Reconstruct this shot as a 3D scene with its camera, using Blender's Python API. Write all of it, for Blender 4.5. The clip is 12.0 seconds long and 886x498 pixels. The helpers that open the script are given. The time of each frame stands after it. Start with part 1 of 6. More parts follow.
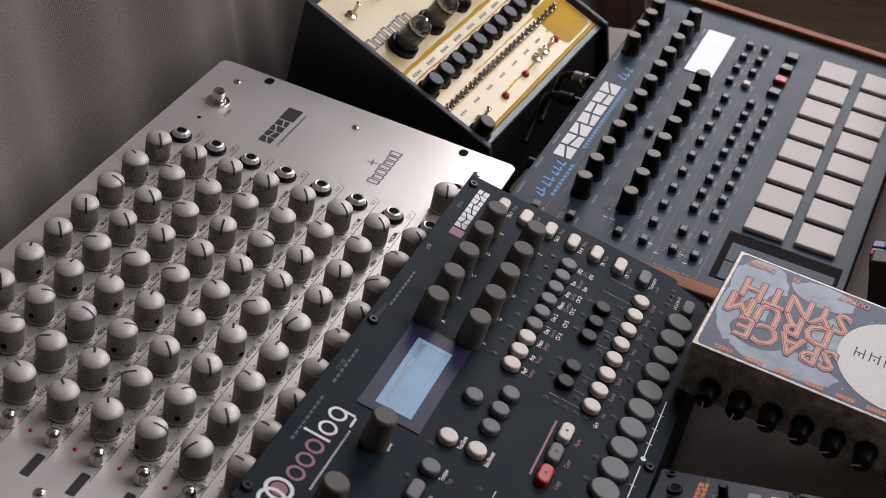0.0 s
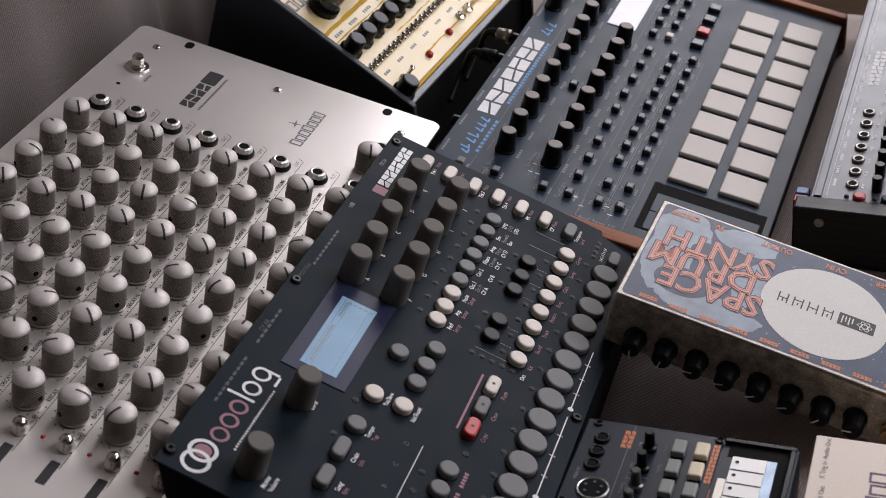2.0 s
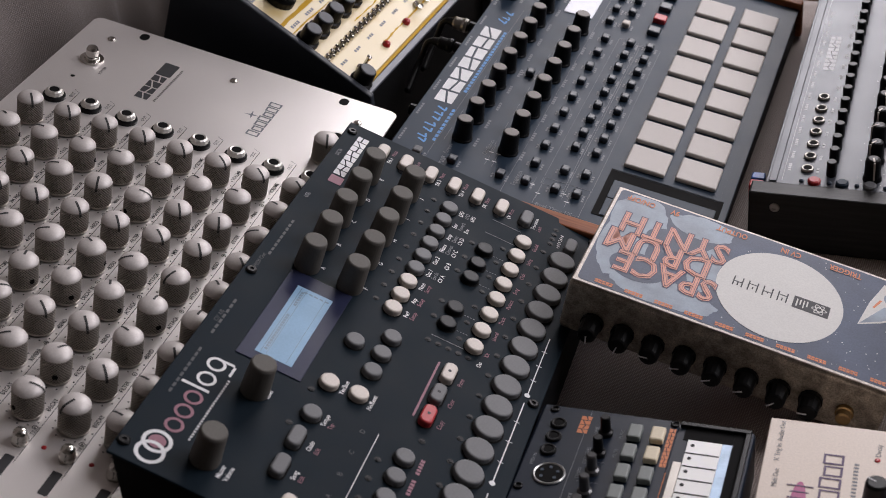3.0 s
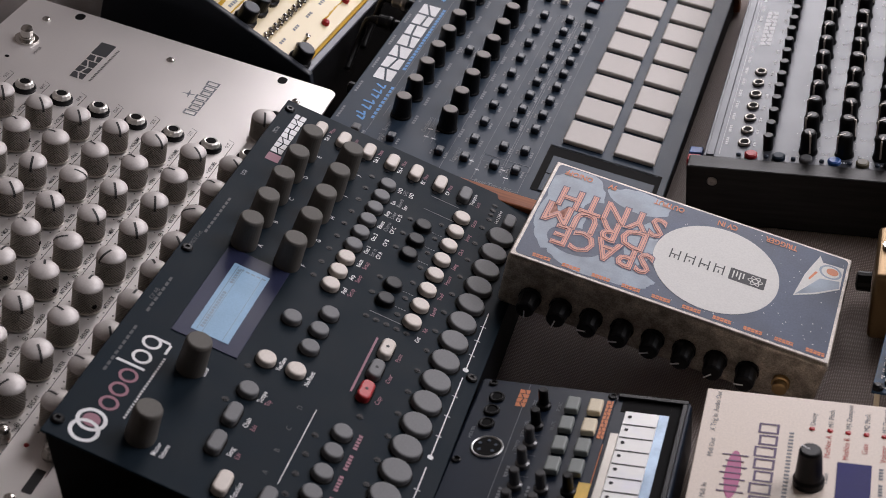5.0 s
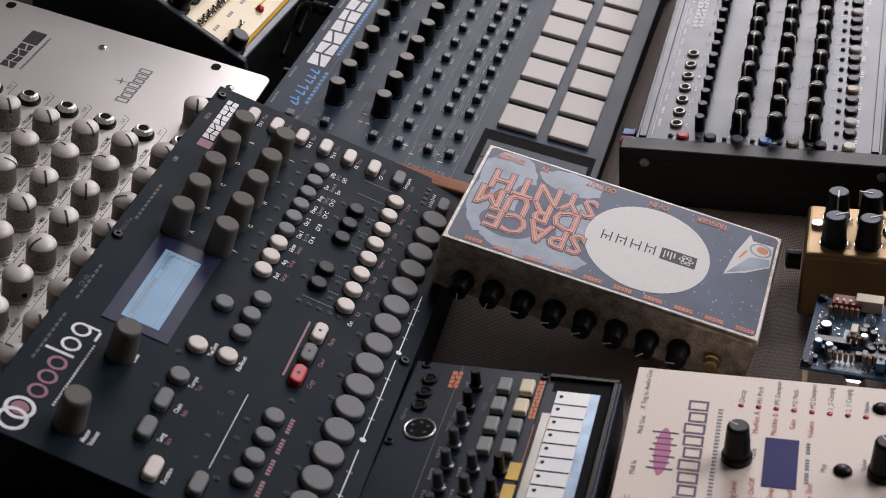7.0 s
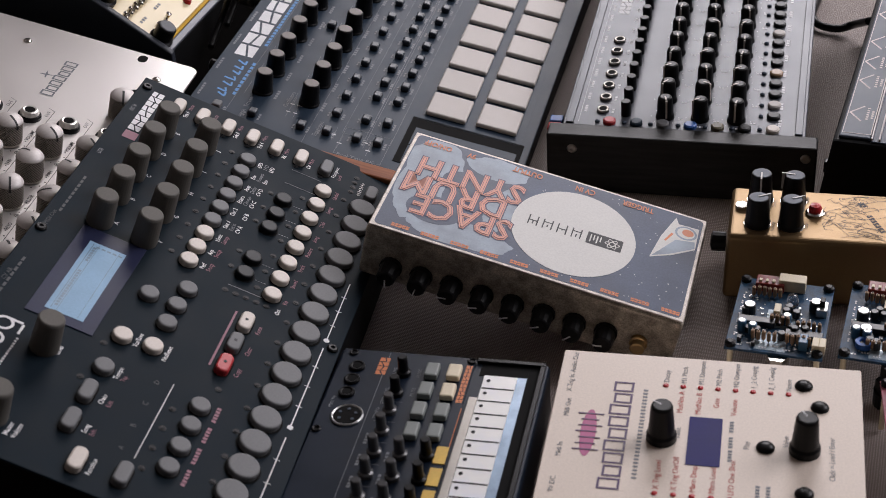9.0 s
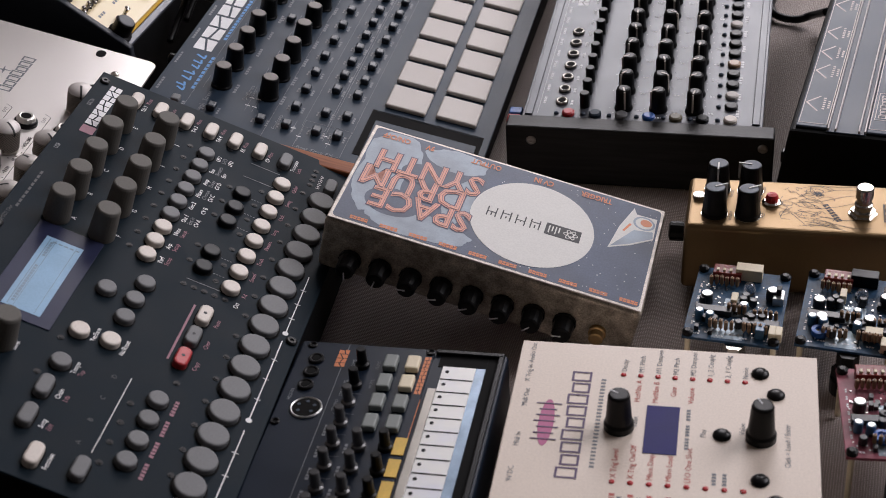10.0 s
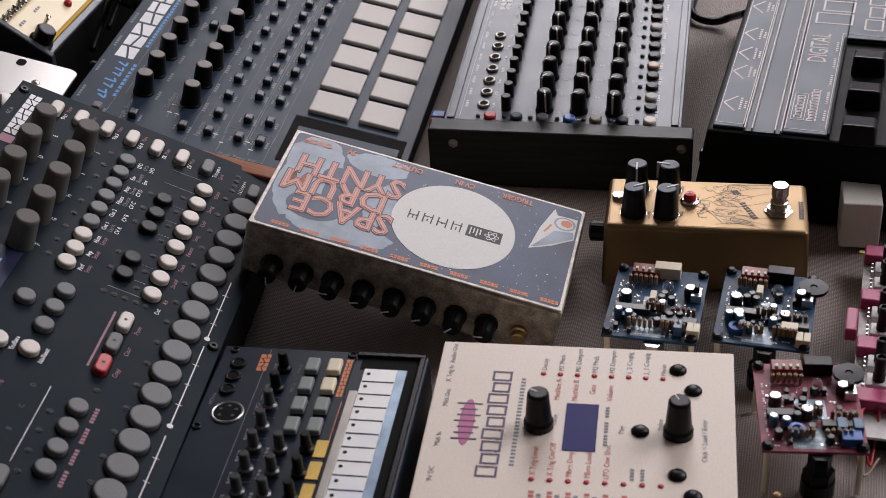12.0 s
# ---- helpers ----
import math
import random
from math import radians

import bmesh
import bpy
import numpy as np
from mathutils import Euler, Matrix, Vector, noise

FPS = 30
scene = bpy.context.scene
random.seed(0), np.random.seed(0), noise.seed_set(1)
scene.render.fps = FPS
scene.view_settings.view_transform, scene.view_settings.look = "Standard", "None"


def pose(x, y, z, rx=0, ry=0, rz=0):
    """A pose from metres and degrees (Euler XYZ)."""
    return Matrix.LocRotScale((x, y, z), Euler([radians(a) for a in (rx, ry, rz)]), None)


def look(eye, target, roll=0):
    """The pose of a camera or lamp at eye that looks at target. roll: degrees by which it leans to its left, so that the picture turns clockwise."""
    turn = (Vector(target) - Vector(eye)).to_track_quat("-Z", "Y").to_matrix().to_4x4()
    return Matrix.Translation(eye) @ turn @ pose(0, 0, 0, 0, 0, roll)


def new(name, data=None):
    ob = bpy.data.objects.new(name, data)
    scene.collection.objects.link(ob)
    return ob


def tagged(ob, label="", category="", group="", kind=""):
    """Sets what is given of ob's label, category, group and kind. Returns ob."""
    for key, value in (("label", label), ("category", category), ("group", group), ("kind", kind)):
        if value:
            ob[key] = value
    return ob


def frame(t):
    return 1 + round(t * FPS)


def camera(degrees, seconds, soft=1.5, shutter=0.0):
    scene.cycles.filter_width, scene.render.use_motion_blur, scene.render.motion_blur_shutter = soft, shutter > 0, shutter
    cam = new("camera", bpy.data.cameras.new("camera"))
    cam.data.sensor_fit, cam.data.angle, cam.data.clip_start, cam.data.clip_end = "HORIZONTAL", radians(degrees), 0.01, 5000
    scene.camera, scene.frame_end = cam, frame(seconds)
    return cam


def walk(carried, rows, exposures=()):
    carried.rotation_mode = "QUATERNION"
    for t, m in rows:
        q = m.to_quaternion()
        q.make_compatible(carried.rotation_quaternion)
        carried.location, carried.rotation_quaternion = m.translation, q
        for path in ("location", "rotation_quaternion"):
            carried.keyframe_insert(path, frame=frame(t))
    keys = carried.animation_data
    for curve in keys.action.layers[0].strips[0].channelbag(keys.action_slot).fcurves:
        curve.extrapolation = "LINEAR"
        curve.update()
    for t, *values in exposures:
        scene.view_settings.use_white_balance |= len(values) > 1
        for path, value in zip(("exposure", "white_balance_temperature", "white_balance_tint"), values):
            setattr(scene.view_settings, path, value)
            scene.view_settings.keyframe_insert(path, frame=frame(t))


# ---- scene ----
cam = camera(32.20, 12.0, soft=0.55)
PATH = [
    (0.0, (0.03384, -0.75730, 0.56506), (-0.34416, -0.07770, 0.11201), -4.583),
    (0.5, (0.03794, -0.75522, 0.56198), (-0.33448, -0.07634, 0.10326), -4.943),
    (1.0, (0.04014, -0.75434, 0.55869), (-0.32236, -0.07316, 0.09545), -4.965),
    (1.5, (0.04248, -0.75334, 0.55698), (-0.31197, -0.07049, 0.08998), -5.076),
    (2.0, (0.04595, -0.75288, 0.55617), (-0.30094, -0.06862, 0.08558), -5.255),
    (2.5, (0.05068, -0.75164, 0.55369), (-0.29014, -0.06617, 0.08044), -5.503),
    (3.0, (0.05444, -0.75106, 0.55276), (-0.27630, -0.06190, 0.07772), -5.289),
    (5.0, (0.06351, -0.75011, 0.54686), (-0.24096, -0.05517, 0.06275), -4.895),
    (5.5, (0.06531, -0.75007, 0.54615), (-0.23257, -0.05399, 0.05959), -4.679),
    (6.0, (0.06929, -0.74979, 0.54561), (-0.22274, -0.05234, 0.05748), -4.610),
    (6.5, (0.07282, -0.74942, 0.54494), (-0.21271, -0.05022, 0.05546), -4.626),
    (7.0, (0.07635, -0.74924, 0.54403), (-0.20218, -0.04837, 0.05290), -4.598),
    (9.0, (0.08941, -0.74977, 0.53998), (-0.16030, -0.04087, 0.04490), -4.311),
    (9.5, (0.09221, -0.74996, 0.53863), (-0.14914, -0.03976, 0.04128), -4.260),
    (10.0, (0.09679, -0.74995, 0.53866), (-0.13640, -0.03774, 0.04029), -4.091),
    (10.5, (0.10038, -0.74981, 0.53924), (-0.12551, -0.03421, 0.04237), -3.988),
    (11.0, (0.10395, -0.75086, 0.53892), (-0.11402, -0.03075, 0.04502), -3.908),
    (11.5, (0.10706, -0.75181, 0.53858), (-0.10236, -0.02974, 0.04384), -3.819),
    (12.0, (0.10991, -0.75210, 0.53784), (-0.09118, -0.02877, 0.04150), -3.536),
]
walk(cam, [(t, look(eye, target, roll)) for t, eye, target, roll in PATH])
cam.data.dof.use_dof, cam.data.dof.focus_distance, cam.data.dof.aperture_fstop = True, 0.96, 16.0

# ---- world and light ----
world = bpy.data.worlds.new("world")
scene.world = world
world.use_nodes = True
wn = world.node_tree.nodes
sky = wn.new("ShaderNodeTexSky")
sky.sky_type, sky.sun_disc = "NISHITA", False
sky.sun_elevation, sky.sun_rotation = radians(35), radians(20)
wn["Background"].inputs[1].default_value = 0.10
world.node_tree.links.new(sky.outputs[0], wn["Background"].inputs[0])


def area(name, m, w, h, watts, colour):
    data = bpy.data.lights.new(name, "AREA")
    data.shape, data.size, data.size_y, data.energy, data.color = "RECTANGLE", w, h, watts, colour
    ob = new(name, data)
    ob.matrix_world = m
    return ob


# daylight in the openings: a large window beside the table, a smaller one behind the gear
area("window_light", look((1.64, 1.35, 1.60), (-0.1, 1.02, 0.5)), 1.9, 1.3, 55.0, (0.99, 0.935, 0.99))
area("window_light", look((-0.2, 2.44, 1.52), (-0.15, 0.0, 0.75)), 1.3, 1.3, 43.0, (1.0, 0.94, 0.975))

# ---- materials ----
def mat(name, colour, rough=0.5, metal=0.0, var=0.12, scale=40.0, bump=0.0, bscale=900.0, fine=0.06, spec=0.5, emit=0.0, coat=0.0, trans=0.0, random_piece=0.0, rvar=0.1):
    m = bpy.data.materials.new(name)
    m.use_nodes = True
    nt = m.node_tree
    n, ln = nt.nodes, nt.links
    bsdf = n["Principled BSDF"]
    tc = n.new("ShaderNodeTexCoord")
    big, small = n.new("ShaderNodeTexNoise"), n.new("ShaderNodeTexNoise")
    big.inputs["Scale"].default_value, big.inputs["Detail"].default_value = scale, 5
    small.inputs["Scale"].default_value, small.inputs["Detail"].default_value = bscale, 3
    for t in (big, small):
        ln.new(tc.outputs["Object"], t.inputs["Vector"])
    ramp = n.new("ShaderNodeMapRange")
    ramp.inputs["From Min"].default_value, ramp.inputs["From Max"].default_value = 0.3, 0.7
    ramp.inputs["To Min"].default_value, ramp.inputs["To Max"].default_value = 1 - var, 1 + var
    ln.new(big.outputs["Fac"], ramp.inputs["Value"])
    ramp2 = n.new("ShaderNodeMapRange")
    ramp2.inputs["From Min"].default_value, ramp2.inputs["From Max"].default_value = 0.3, 0.7
    ramp2.inputs["To Min"].default_value, ramp2.inputs["To Max"].default_value = 1 - fine, 1 + fine
    ln.new(small.outputs["Fac"], ramp2.inputs["Value"])
    mul = n.new("ShaderNodeMath")
    mul.operation = "MULTIPLY"
    ln.new(ramp.outputs[0], mul.inputs[0]), ln.new(ramp2.outputs[0], mul.inputs[1])
    last = mul
    if random_piece:
        oi, r3, mu = n.new("ShaderNodeObjectInfo"), n.new("ShaderNodeMapRange"), n.new("ShaderNodeMath")
        r3.inputs["To Min"].default_value, r3.inputs["To Max"].default_value = 1 - random_piece, 1 + random_piece
        mu.operation = "MULTIPLY"
        ln.new(oi.outputs["Random"], r3.inputs["Value"])
        ln.new(mul.outputs[0], mu.inputs[0]), ln.new(r3.outputs[0], mu.inputs[1])
        last = mu
    vm = n.new("ShaderNodeVectorMath")
    vm.operation = "SCALE"
    vm.inputs[0].default_value = colour[:3]
    ln.new(last.outputs[0], vm.inputs["Scale"])
    ln.new(vm.outputs[0], bsdf.inputs["Base Color"])
    rr = n.new("ShaderNodeMapRange")
    rr.inputs["To Min"].default_value, rr.inputs["To Max"].default_value = max(0.02, rough - rvar), min(1, rough + rvar)
    ln.new(big.outputs["Fac"], rr.inputs["Value"])
    ln.new(rr.outputs[0], bsdf.inputs["Roughness"])
    bsdf.inputs["Metallic"].default_value = metal
    bsdf.inputs["Specular IOR Level"].default_value = spec
    bsdf.inputs["Coat Weight"].default_value = coat
    bsdf.inputs["Transmission Weight"].default_value = trans
    if bump:
        b = n.new("ShaderNodeBump")
        b.inputs["Strength"].default_value, b.inputs["Distance"].default_value = bump, 0.0003
        ln.new(small.outputs["Fac"], b.inputs["Height"])
        ln.new(b.outputs[0], bsdf.inputs["Normal"])
    if emit:
        ln.new(vm.outputs[0], bsdf.inputs["Emission Color"])
        bsdf.inputs["Emission Strength"].default_value = emit
    return m


def wood(name, a, b, rough, stretch=(60, 4, 60)):
    m = mat(name, a, rough, bump=0.25, bscale=600)
    n, ln = m.node_tree.nodes, m.node_tree.links
    tc, mp, tex, mix = n.new("ShaderNodeTexCoord"), n.new("ShaderNodeMapping"), n.new("ShaderNodeTexNoise"), n.new("ShaderNodeMix")
    mp.inputs["Scale"].default_value = stretch
    tex.inputs["Scale"].default_value, tex.inputs["Detail"].default_value = 6, 8
    mix.data_type = "RGBA"
    mix.inputs["A"].default_value, mix.inputs["B"].default_value = (*a, 1), (*b, 1)
    ln.new(tc.outputs["Object"], mp.inputs["Vector"]), ln.new(mp.outputs[0], tex.inputs["Vector"])
    cr = n.new("ShaderNodeMapRange")
    cr.inputs["From Min"].default_value, cr.inputs["From Max"].default_value = 0.35, 0.65
    ln.new(tex.outputs["Fac"], cr.inputs["Value"]), ln.new(cr.outputs[0], mix.inputs["Factor"])
    ln.new(mix.outputs["Result"], n["Principled BSDF"].inputs["Base Color"])
    return m


def tinted(m, a, b, scale, lo, hi):
    """Lets a second tint come through in soft patches."""
    n, ln = m.node_tree.nodes, m.node_tree.links
    tc, tex, mr, mix = n.new("ShaderNodeTexCoord"), n.new("ShaderNodeTexNoise"), n.new("ShaderNodeMapRange"), n.new("ShaderNodeMix")
    tex.inputs["Scale"].default_value, tex.inputs["Detail"].default_value = scale, 4
    mr.inputs["From Min"].default_value, mr.inputs["From Max"].default_value = lo, hi
    mix.data_type = "RGBA"
    mix.inputs["A"].default_value, mix.inputs["B"].default_value = (*a, 1), (*b, 1)
    ln.new(tc.outputs["Object"], tex.inputs["Vector"]), ln.new(tex.outputs["Fac"], mr.inputs["Value"])
    ln.new(mr.outputs[0], mix.inputs["Factor"]), ln.new(mix.outputs["Result"], n["Principled BSDF"].inputs["Base Color"])
    return m


def weave(name, a, b, size, axes=("X", "Y")):
    """Woven cloth: crossed threads as colour and relief."""
    m = mat(name, a, 0.9, bscale=1500)
    m.node_tree.nodes["Principled BSDF"].inputs["Sheen Weight"].default_value = 0.3
    n, ln = m.node_tree.nodes, m.node_tree.links
    tc, out = n.new("ShaderNodeTexCoord"), []
    for axis in axes:
        w = n.new("ShaderNodeTexWave")
        w.bands_direction = axis
        w.inputs["Scale"].default_value, w.inputs["Distortion"].default_value = size, 1.2
        w.inputs["Detail"].default_value, w.inputs["Detail Scale"].default_value = 1.0, 3.0
        ln.new(tc.outputs["Object"], w.inputs["Vector"])
        out.append(w)
    mx = n.new("ShaderNodeMath")
    mx.operation = "MULTIPLY"
    ln.new(out[0].outputs["Fac"], mx.inputs[0]), ln.new(out[1].outputs["Fac"], mx.inputs[1])
    mix = n.new("ShaderNodeMix")
    mix.data_type = "RGBA"
    mix.inputs["A"].default_value, mix.inputs["B"].default_value = (*b, 1), (*a, 1)
    ln.new(mx.outputs[0], mix.inputs["Factor"])
    ln.new(mix.outputs["Result"], n["Principled BSDF"].inputs["Base Color"])
    bp = n.new("ShaderNodeBump")
    bp.inputs["Strength"].default_value, bp.inputs["Distance"].default_value = 0.7, 0.0006
    ln.new(mx.outputs[0], bp.inputs["Height"]), ln.new(bp.outputs[0], n["Principled BSDF"].inputs["Normal"])
    return m


def groove_tinted(m, deep, proud, r0, r1):
    """Darker grooves on a turned part: the tint goes with the distance from its axis, in mm."""
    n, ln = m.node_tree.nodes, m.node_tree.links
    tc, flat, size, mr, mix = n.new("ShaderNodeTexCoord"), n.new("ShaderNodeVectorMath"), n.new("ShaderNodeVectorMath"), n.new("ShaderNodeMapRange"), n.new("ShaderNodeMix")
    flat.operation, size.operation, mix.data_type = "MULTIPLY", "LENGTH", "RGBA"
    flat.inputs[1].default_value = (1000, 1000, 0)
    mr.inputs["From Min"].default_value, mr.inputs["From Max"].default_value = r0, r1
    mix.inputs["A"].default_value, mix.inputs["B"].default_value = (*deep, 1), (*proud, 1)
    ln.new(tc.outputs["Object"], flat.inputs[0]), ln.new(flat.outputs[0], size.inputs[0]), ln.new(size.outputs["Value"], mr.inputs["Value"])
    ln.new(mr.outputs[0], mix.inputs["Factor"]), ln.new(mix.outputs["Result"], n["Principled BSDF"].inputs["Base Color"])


ALU = mat("brushed_aluminium", (0.79, 0.755, 0.73), 0.42, 0.7, var=0.05, scale=9, bump=0.1, bscale=2200, fine=0.05)
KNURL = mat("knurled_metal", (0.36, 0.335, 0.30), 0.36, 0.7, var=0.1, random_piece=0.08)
groove_tinted(KNURL, (0.025, 0.022, 0.02), (0.48, 0.445, 0.40), 7.75, 8.3)
DOME = mat("satin_cap", (0.62, 0.58, 0.555), 0.5, 0.2, var=0.05, random_piece=0.05)
INK = mat("black_ink", (0.025, 0.025, 0.028), 0.6)
SLOT = mat("pointer_groove", (0.03, 0.03, 0.03), 0.6)
NICKEL = mat("nickel", (0.62, 0.60, 0.56), 0.22, 1.0, var=0.06)
HOLE = mat("black_hole", (0.006, 0.006, 0.006), 0.8, spec=0.1)
BLACK = mat("black_plastic", (0.004, 0.004, 0.0044), 0.36, spec=0.2, var=0.15, bump=0.1)
SATIN = mat("satin_black_paint", (0.004, 0.0042, 0.0047), 0.55, spec=0.1, bump=0.12, bscale=2500)
NAVY = mat("powder_coated_slate_panel", (0.0052, 0.0118, 0.0185), 0.6, spec=0.1, var=0.12, bump=0.16, bscale=2600, fine=0.12)
SLATE = mat("slate_blue_panel", (0.020, 0.034, 0.054), 0.5, spec=0.2, var=0.1, bump=0.12, bscale=2600, fine=0.1)
GREYKNOB = mat("grey_rubber_knob", (0.125, 0.118, 0.106), 0.65, spec=0.2, var=0.08, random_piece=0.06, bump=0.1)
GREYKEY = mat("grey_key", (0.165, 0.168, 0.172), 0.55, spec=0.25, random_piece=0.05)
BLUEKEY = mat("slate_button", (0.030, 0.038, 0.05), 0.45)
CREAM = mat("cream_key", (0.62, 0.56, 0.50), 0.5, random_piece=0.05)
DARKKEY = mat("charcoal_key", (0.007, 0.008, 0.01), 0.5, spec=0.25)
REDKEY = mat("red_key", (0.45, 0.03, 0.035), 0.45)
PAD = mat("grey_white_rubber_pad", (0.50, 0.462, 0.43), 0.6, var=0.05, random_piece=0.04, bump=0.15, bscale=1500)
WHITE = mat("white_print", (0.75, 0.75, 0.76), 0.6)
CAPGREY = mat("mottled_grey_cap", (0.20, 0.18, 0.165), 0.55, spec=0.4, var=0.15, scale=120)
GREYINK = mat("grey_print", (0.19, 0.20, 0.22), 0.6)
DIMINK = mat("dim_grey_print", (0.05, 0.055, 0.062), 0.6)
PINKINK = mat("dusky_pink_print", (0.28, 0.12, 0.16), 0.6)
BLUEINK = mat("blue_print", (0.10, 0.30, 0.62), 0.6)
LCD = mat("backlit_display", (0.20, 0.32, 0.45), 0.45, emit=0.26, spec=0.15, var=0.12, scale=25)
LCDDARK = mat("display_surround", (0.022, 0.026, 0.06), 0.42, spec=0.13)
PAPERLCD = mat("pale_display", (0.60, 0.61, 0.67), 0.4, emit=0.1)
MAHOG = wood("mahogany", (0.30, 0.10, 0.036), (0.17, 0.052, 0.02), 0.6)
MAHOG.node_tree.nodes["Principled BSDF"].inputs["Specular IOR Level"].default_value = 0.25
EBONY = wood("black_stained_wood", (0.012, 0.011, 0.011), (0.004, 0.0037, 0.0037), 0.45, (4, 60, 60))
EBONY.node_tree.nodes["Principled BSDF"].inputs["Specular IOR Level"].default_value = 0.3
DULLMETAL = mat("dull_nickel", (0.36, 0.34, 0.31), 0.34, 1.0)
FLOORWOOD = wood("floor_boards", (0.10, 0.062, 0.036), (0.05, 0.029, 0.017), 0.6, (2, 14, 14))
CLOTH = weave("grey_woven_cloth", (0.54, 0.46, 0.42), (0.24, 0.20, 0.18), 230)
WALLPAINT = mat("wall_paint", (0.16, 0.142, 0.13), 0.9, bump=0.2, bscale=200, scale=3)
CURTAIN = weave("beige_grey_curtain", (0.33, 0.28, 0.255), (0.21, 0.178, 0.162), 210, ("Y", "Z"))
RAWMETAL = mat("scuffed_cast_aluminium", (0.37, 0.325, 0.265), 0.48, 0.5, var=0.45, scale=130, bump=0.5, bscale=1200, fine=0.35)
GOLD = mat("gold_hammered_paint", (0.225, 0.147, 0.07), 0.42, 0.75, var=0.06, bump=0.15, bscale=1500)
IVORY = mat("ivory_enamel", (0.71, 0.61, 0.52), 0.45, var=0.03, scale=12, bump=0.06)
YELLOW = mat("cream_yellow_panel", (0.78, 0.64, 0.33), 0.4, var=0.06, scale=18)
AMBER = mat("amber_edge_paint", (0.52, 0.30, 0.015), 0.6, spec=0.15)
BRASS = mat("tarnished_brass", (0.36, 0.24, 0.11), 0.35, 0.9)
LILAC = mat("lilac_grey_print", (0.66, 0.59, 0.57), 0.6)
REDGEM = mat("red_lamp", (0.45, 0.015, 0.02), 0.35, coat=0.1)
DARKBLUE = mat("dark_blue_grey_plastic", (0.006, 0.012, 0.024), 0.4, spec=0.25, var=0.1)
KEYSTRIP = mat("silvery_white_touch_strip", (0.86, 0.86, 0.86), 0.25, 0.0, var=0.06)
# the strip's coloured reflections, painted in as soft pale violet patches
tinted(KEYSTRIP, (0.88, 0.88, 0.85), (0.78, 0.80, 0.90), 26, 0.5, 0.7)
tinted(YELLOW, (0.77, 0.65, 0.41), (0.66, 0.46, 0.14), 14, 0.54, 0.7)
CASEBLUE = mat("blue_black_leatherette", (0.022, 0.027, 0.037), 0.5, spec=0.4, bump=0.4, bscale=1300, fine=0.2)
SMOKE = mat("clear_smoked_plastic", (0.07, 0.07, 0.072), 0.2, 0.0, coat=0.3)
GLASS = mat("clear_tube_glass", (0.9, 0.9, 0.9), 0.05, trans=0.9)
BRUSHED = mat("brushed_grey_panel", (0.06, 0.066, 0.08), 0.36, 0.1, spec=0.42, var=0.08, bump=0.06)
RIDGE = mat("mottled_pale_ridge", (0.34, 0.30, 0.30), 0.4, 0.2, var=0.2, scale=60)
STEEL = mat("steel_grey_panel", (0.044, 0.060, 0.086), 0.46, 0.0, spec=0.28, var=0.08, bump=0.06)
DISPBLUE = mat("violet_blue_display", (0.022, 0.02, 0.13), 0.5, spec=0.12)
ORANGE = mat("orange_print", (0.62, 0.20, 0.075), 0.55)
MAGENTA = mat("magenta_print", (0.46, 0.11, 0.25), 0.55)
PLUM = mat("dark_violet_print", (0.09, 0.05, 0.12), 0.55)
REDINK = mat("red_print", (0.52, 0.12, 0.10), 0.6)
PCBBLUE = mat("blue_circuit_board", (0.018, 0.058, 0.115), 0.5, var=0.4, scale=160, fine=0.2, spec=0.3)
PCBPALE = mat("tinned_pads", (0.36, 0.44, 0.50), 0.5, 0.3, var=0.2, scale=300)
PCBPINK = mat("pink_circuit_board", (0.30, 0.085, 0.115), 0.5, var=0.25, scale=160, spec=0.3)
PCBWHITE = mat("white_circuit_board", (0.55, 0.53, 0.52), 0.4, var=0.12, scale=160)
MAGBLK = mat("magenta_plastic", (0.40, 0.035, 0.13), 0.4)
CAPBLUE = mat("blue_sleeve", (0.04, 0.12, 0.22), 0.35)
CAPBODY = mat("black_sleeve", (0.012, 0.013, 0.015), 0.35)
TIN = mat("tinned_metal", (0.6, 0.6, 0.59), 0.34, 0.9)
RESISTOR = mat("resistor_body", (0.28, 0.175, 0.10), 0.4, random_piece=0.2)
DIPRED = mat("red_switch_block", (0.20, 0.025, 0.02), 0.4)
PALEYEL = mat("cream_block", (0.75, 0.66, 0.48), 0.5)
TRIMBLUE = mat("blue_trimmer", (0.03, 0.12, 0.42), 0.4)
WHITEBOX = mat("white_plastic", (0.74, 0.71, 0.66), 0.4, var=0.02)
SPACEART = mat("blue_grey_printed_sky", (0.06, 0.08, 0.13), 0.45, var=0.35, scale=22, fine=0.15, spec=0.3)
PALEART = mat("pale_cloud_print", (0.26, 0.31, 0.37), 0.4, var=0.3, scale=50, spec=0.3)
OVAL = mat("pale_print", (0.66, 0.65, 0.62), 0.5, var=0.03, spec=0.3)
SALMON = mat("salmon_print", (0.66, 0.29, 0.21), 0.5)

# ---- mesh helpers (millimetres in, metres out) ----
U = 0.001


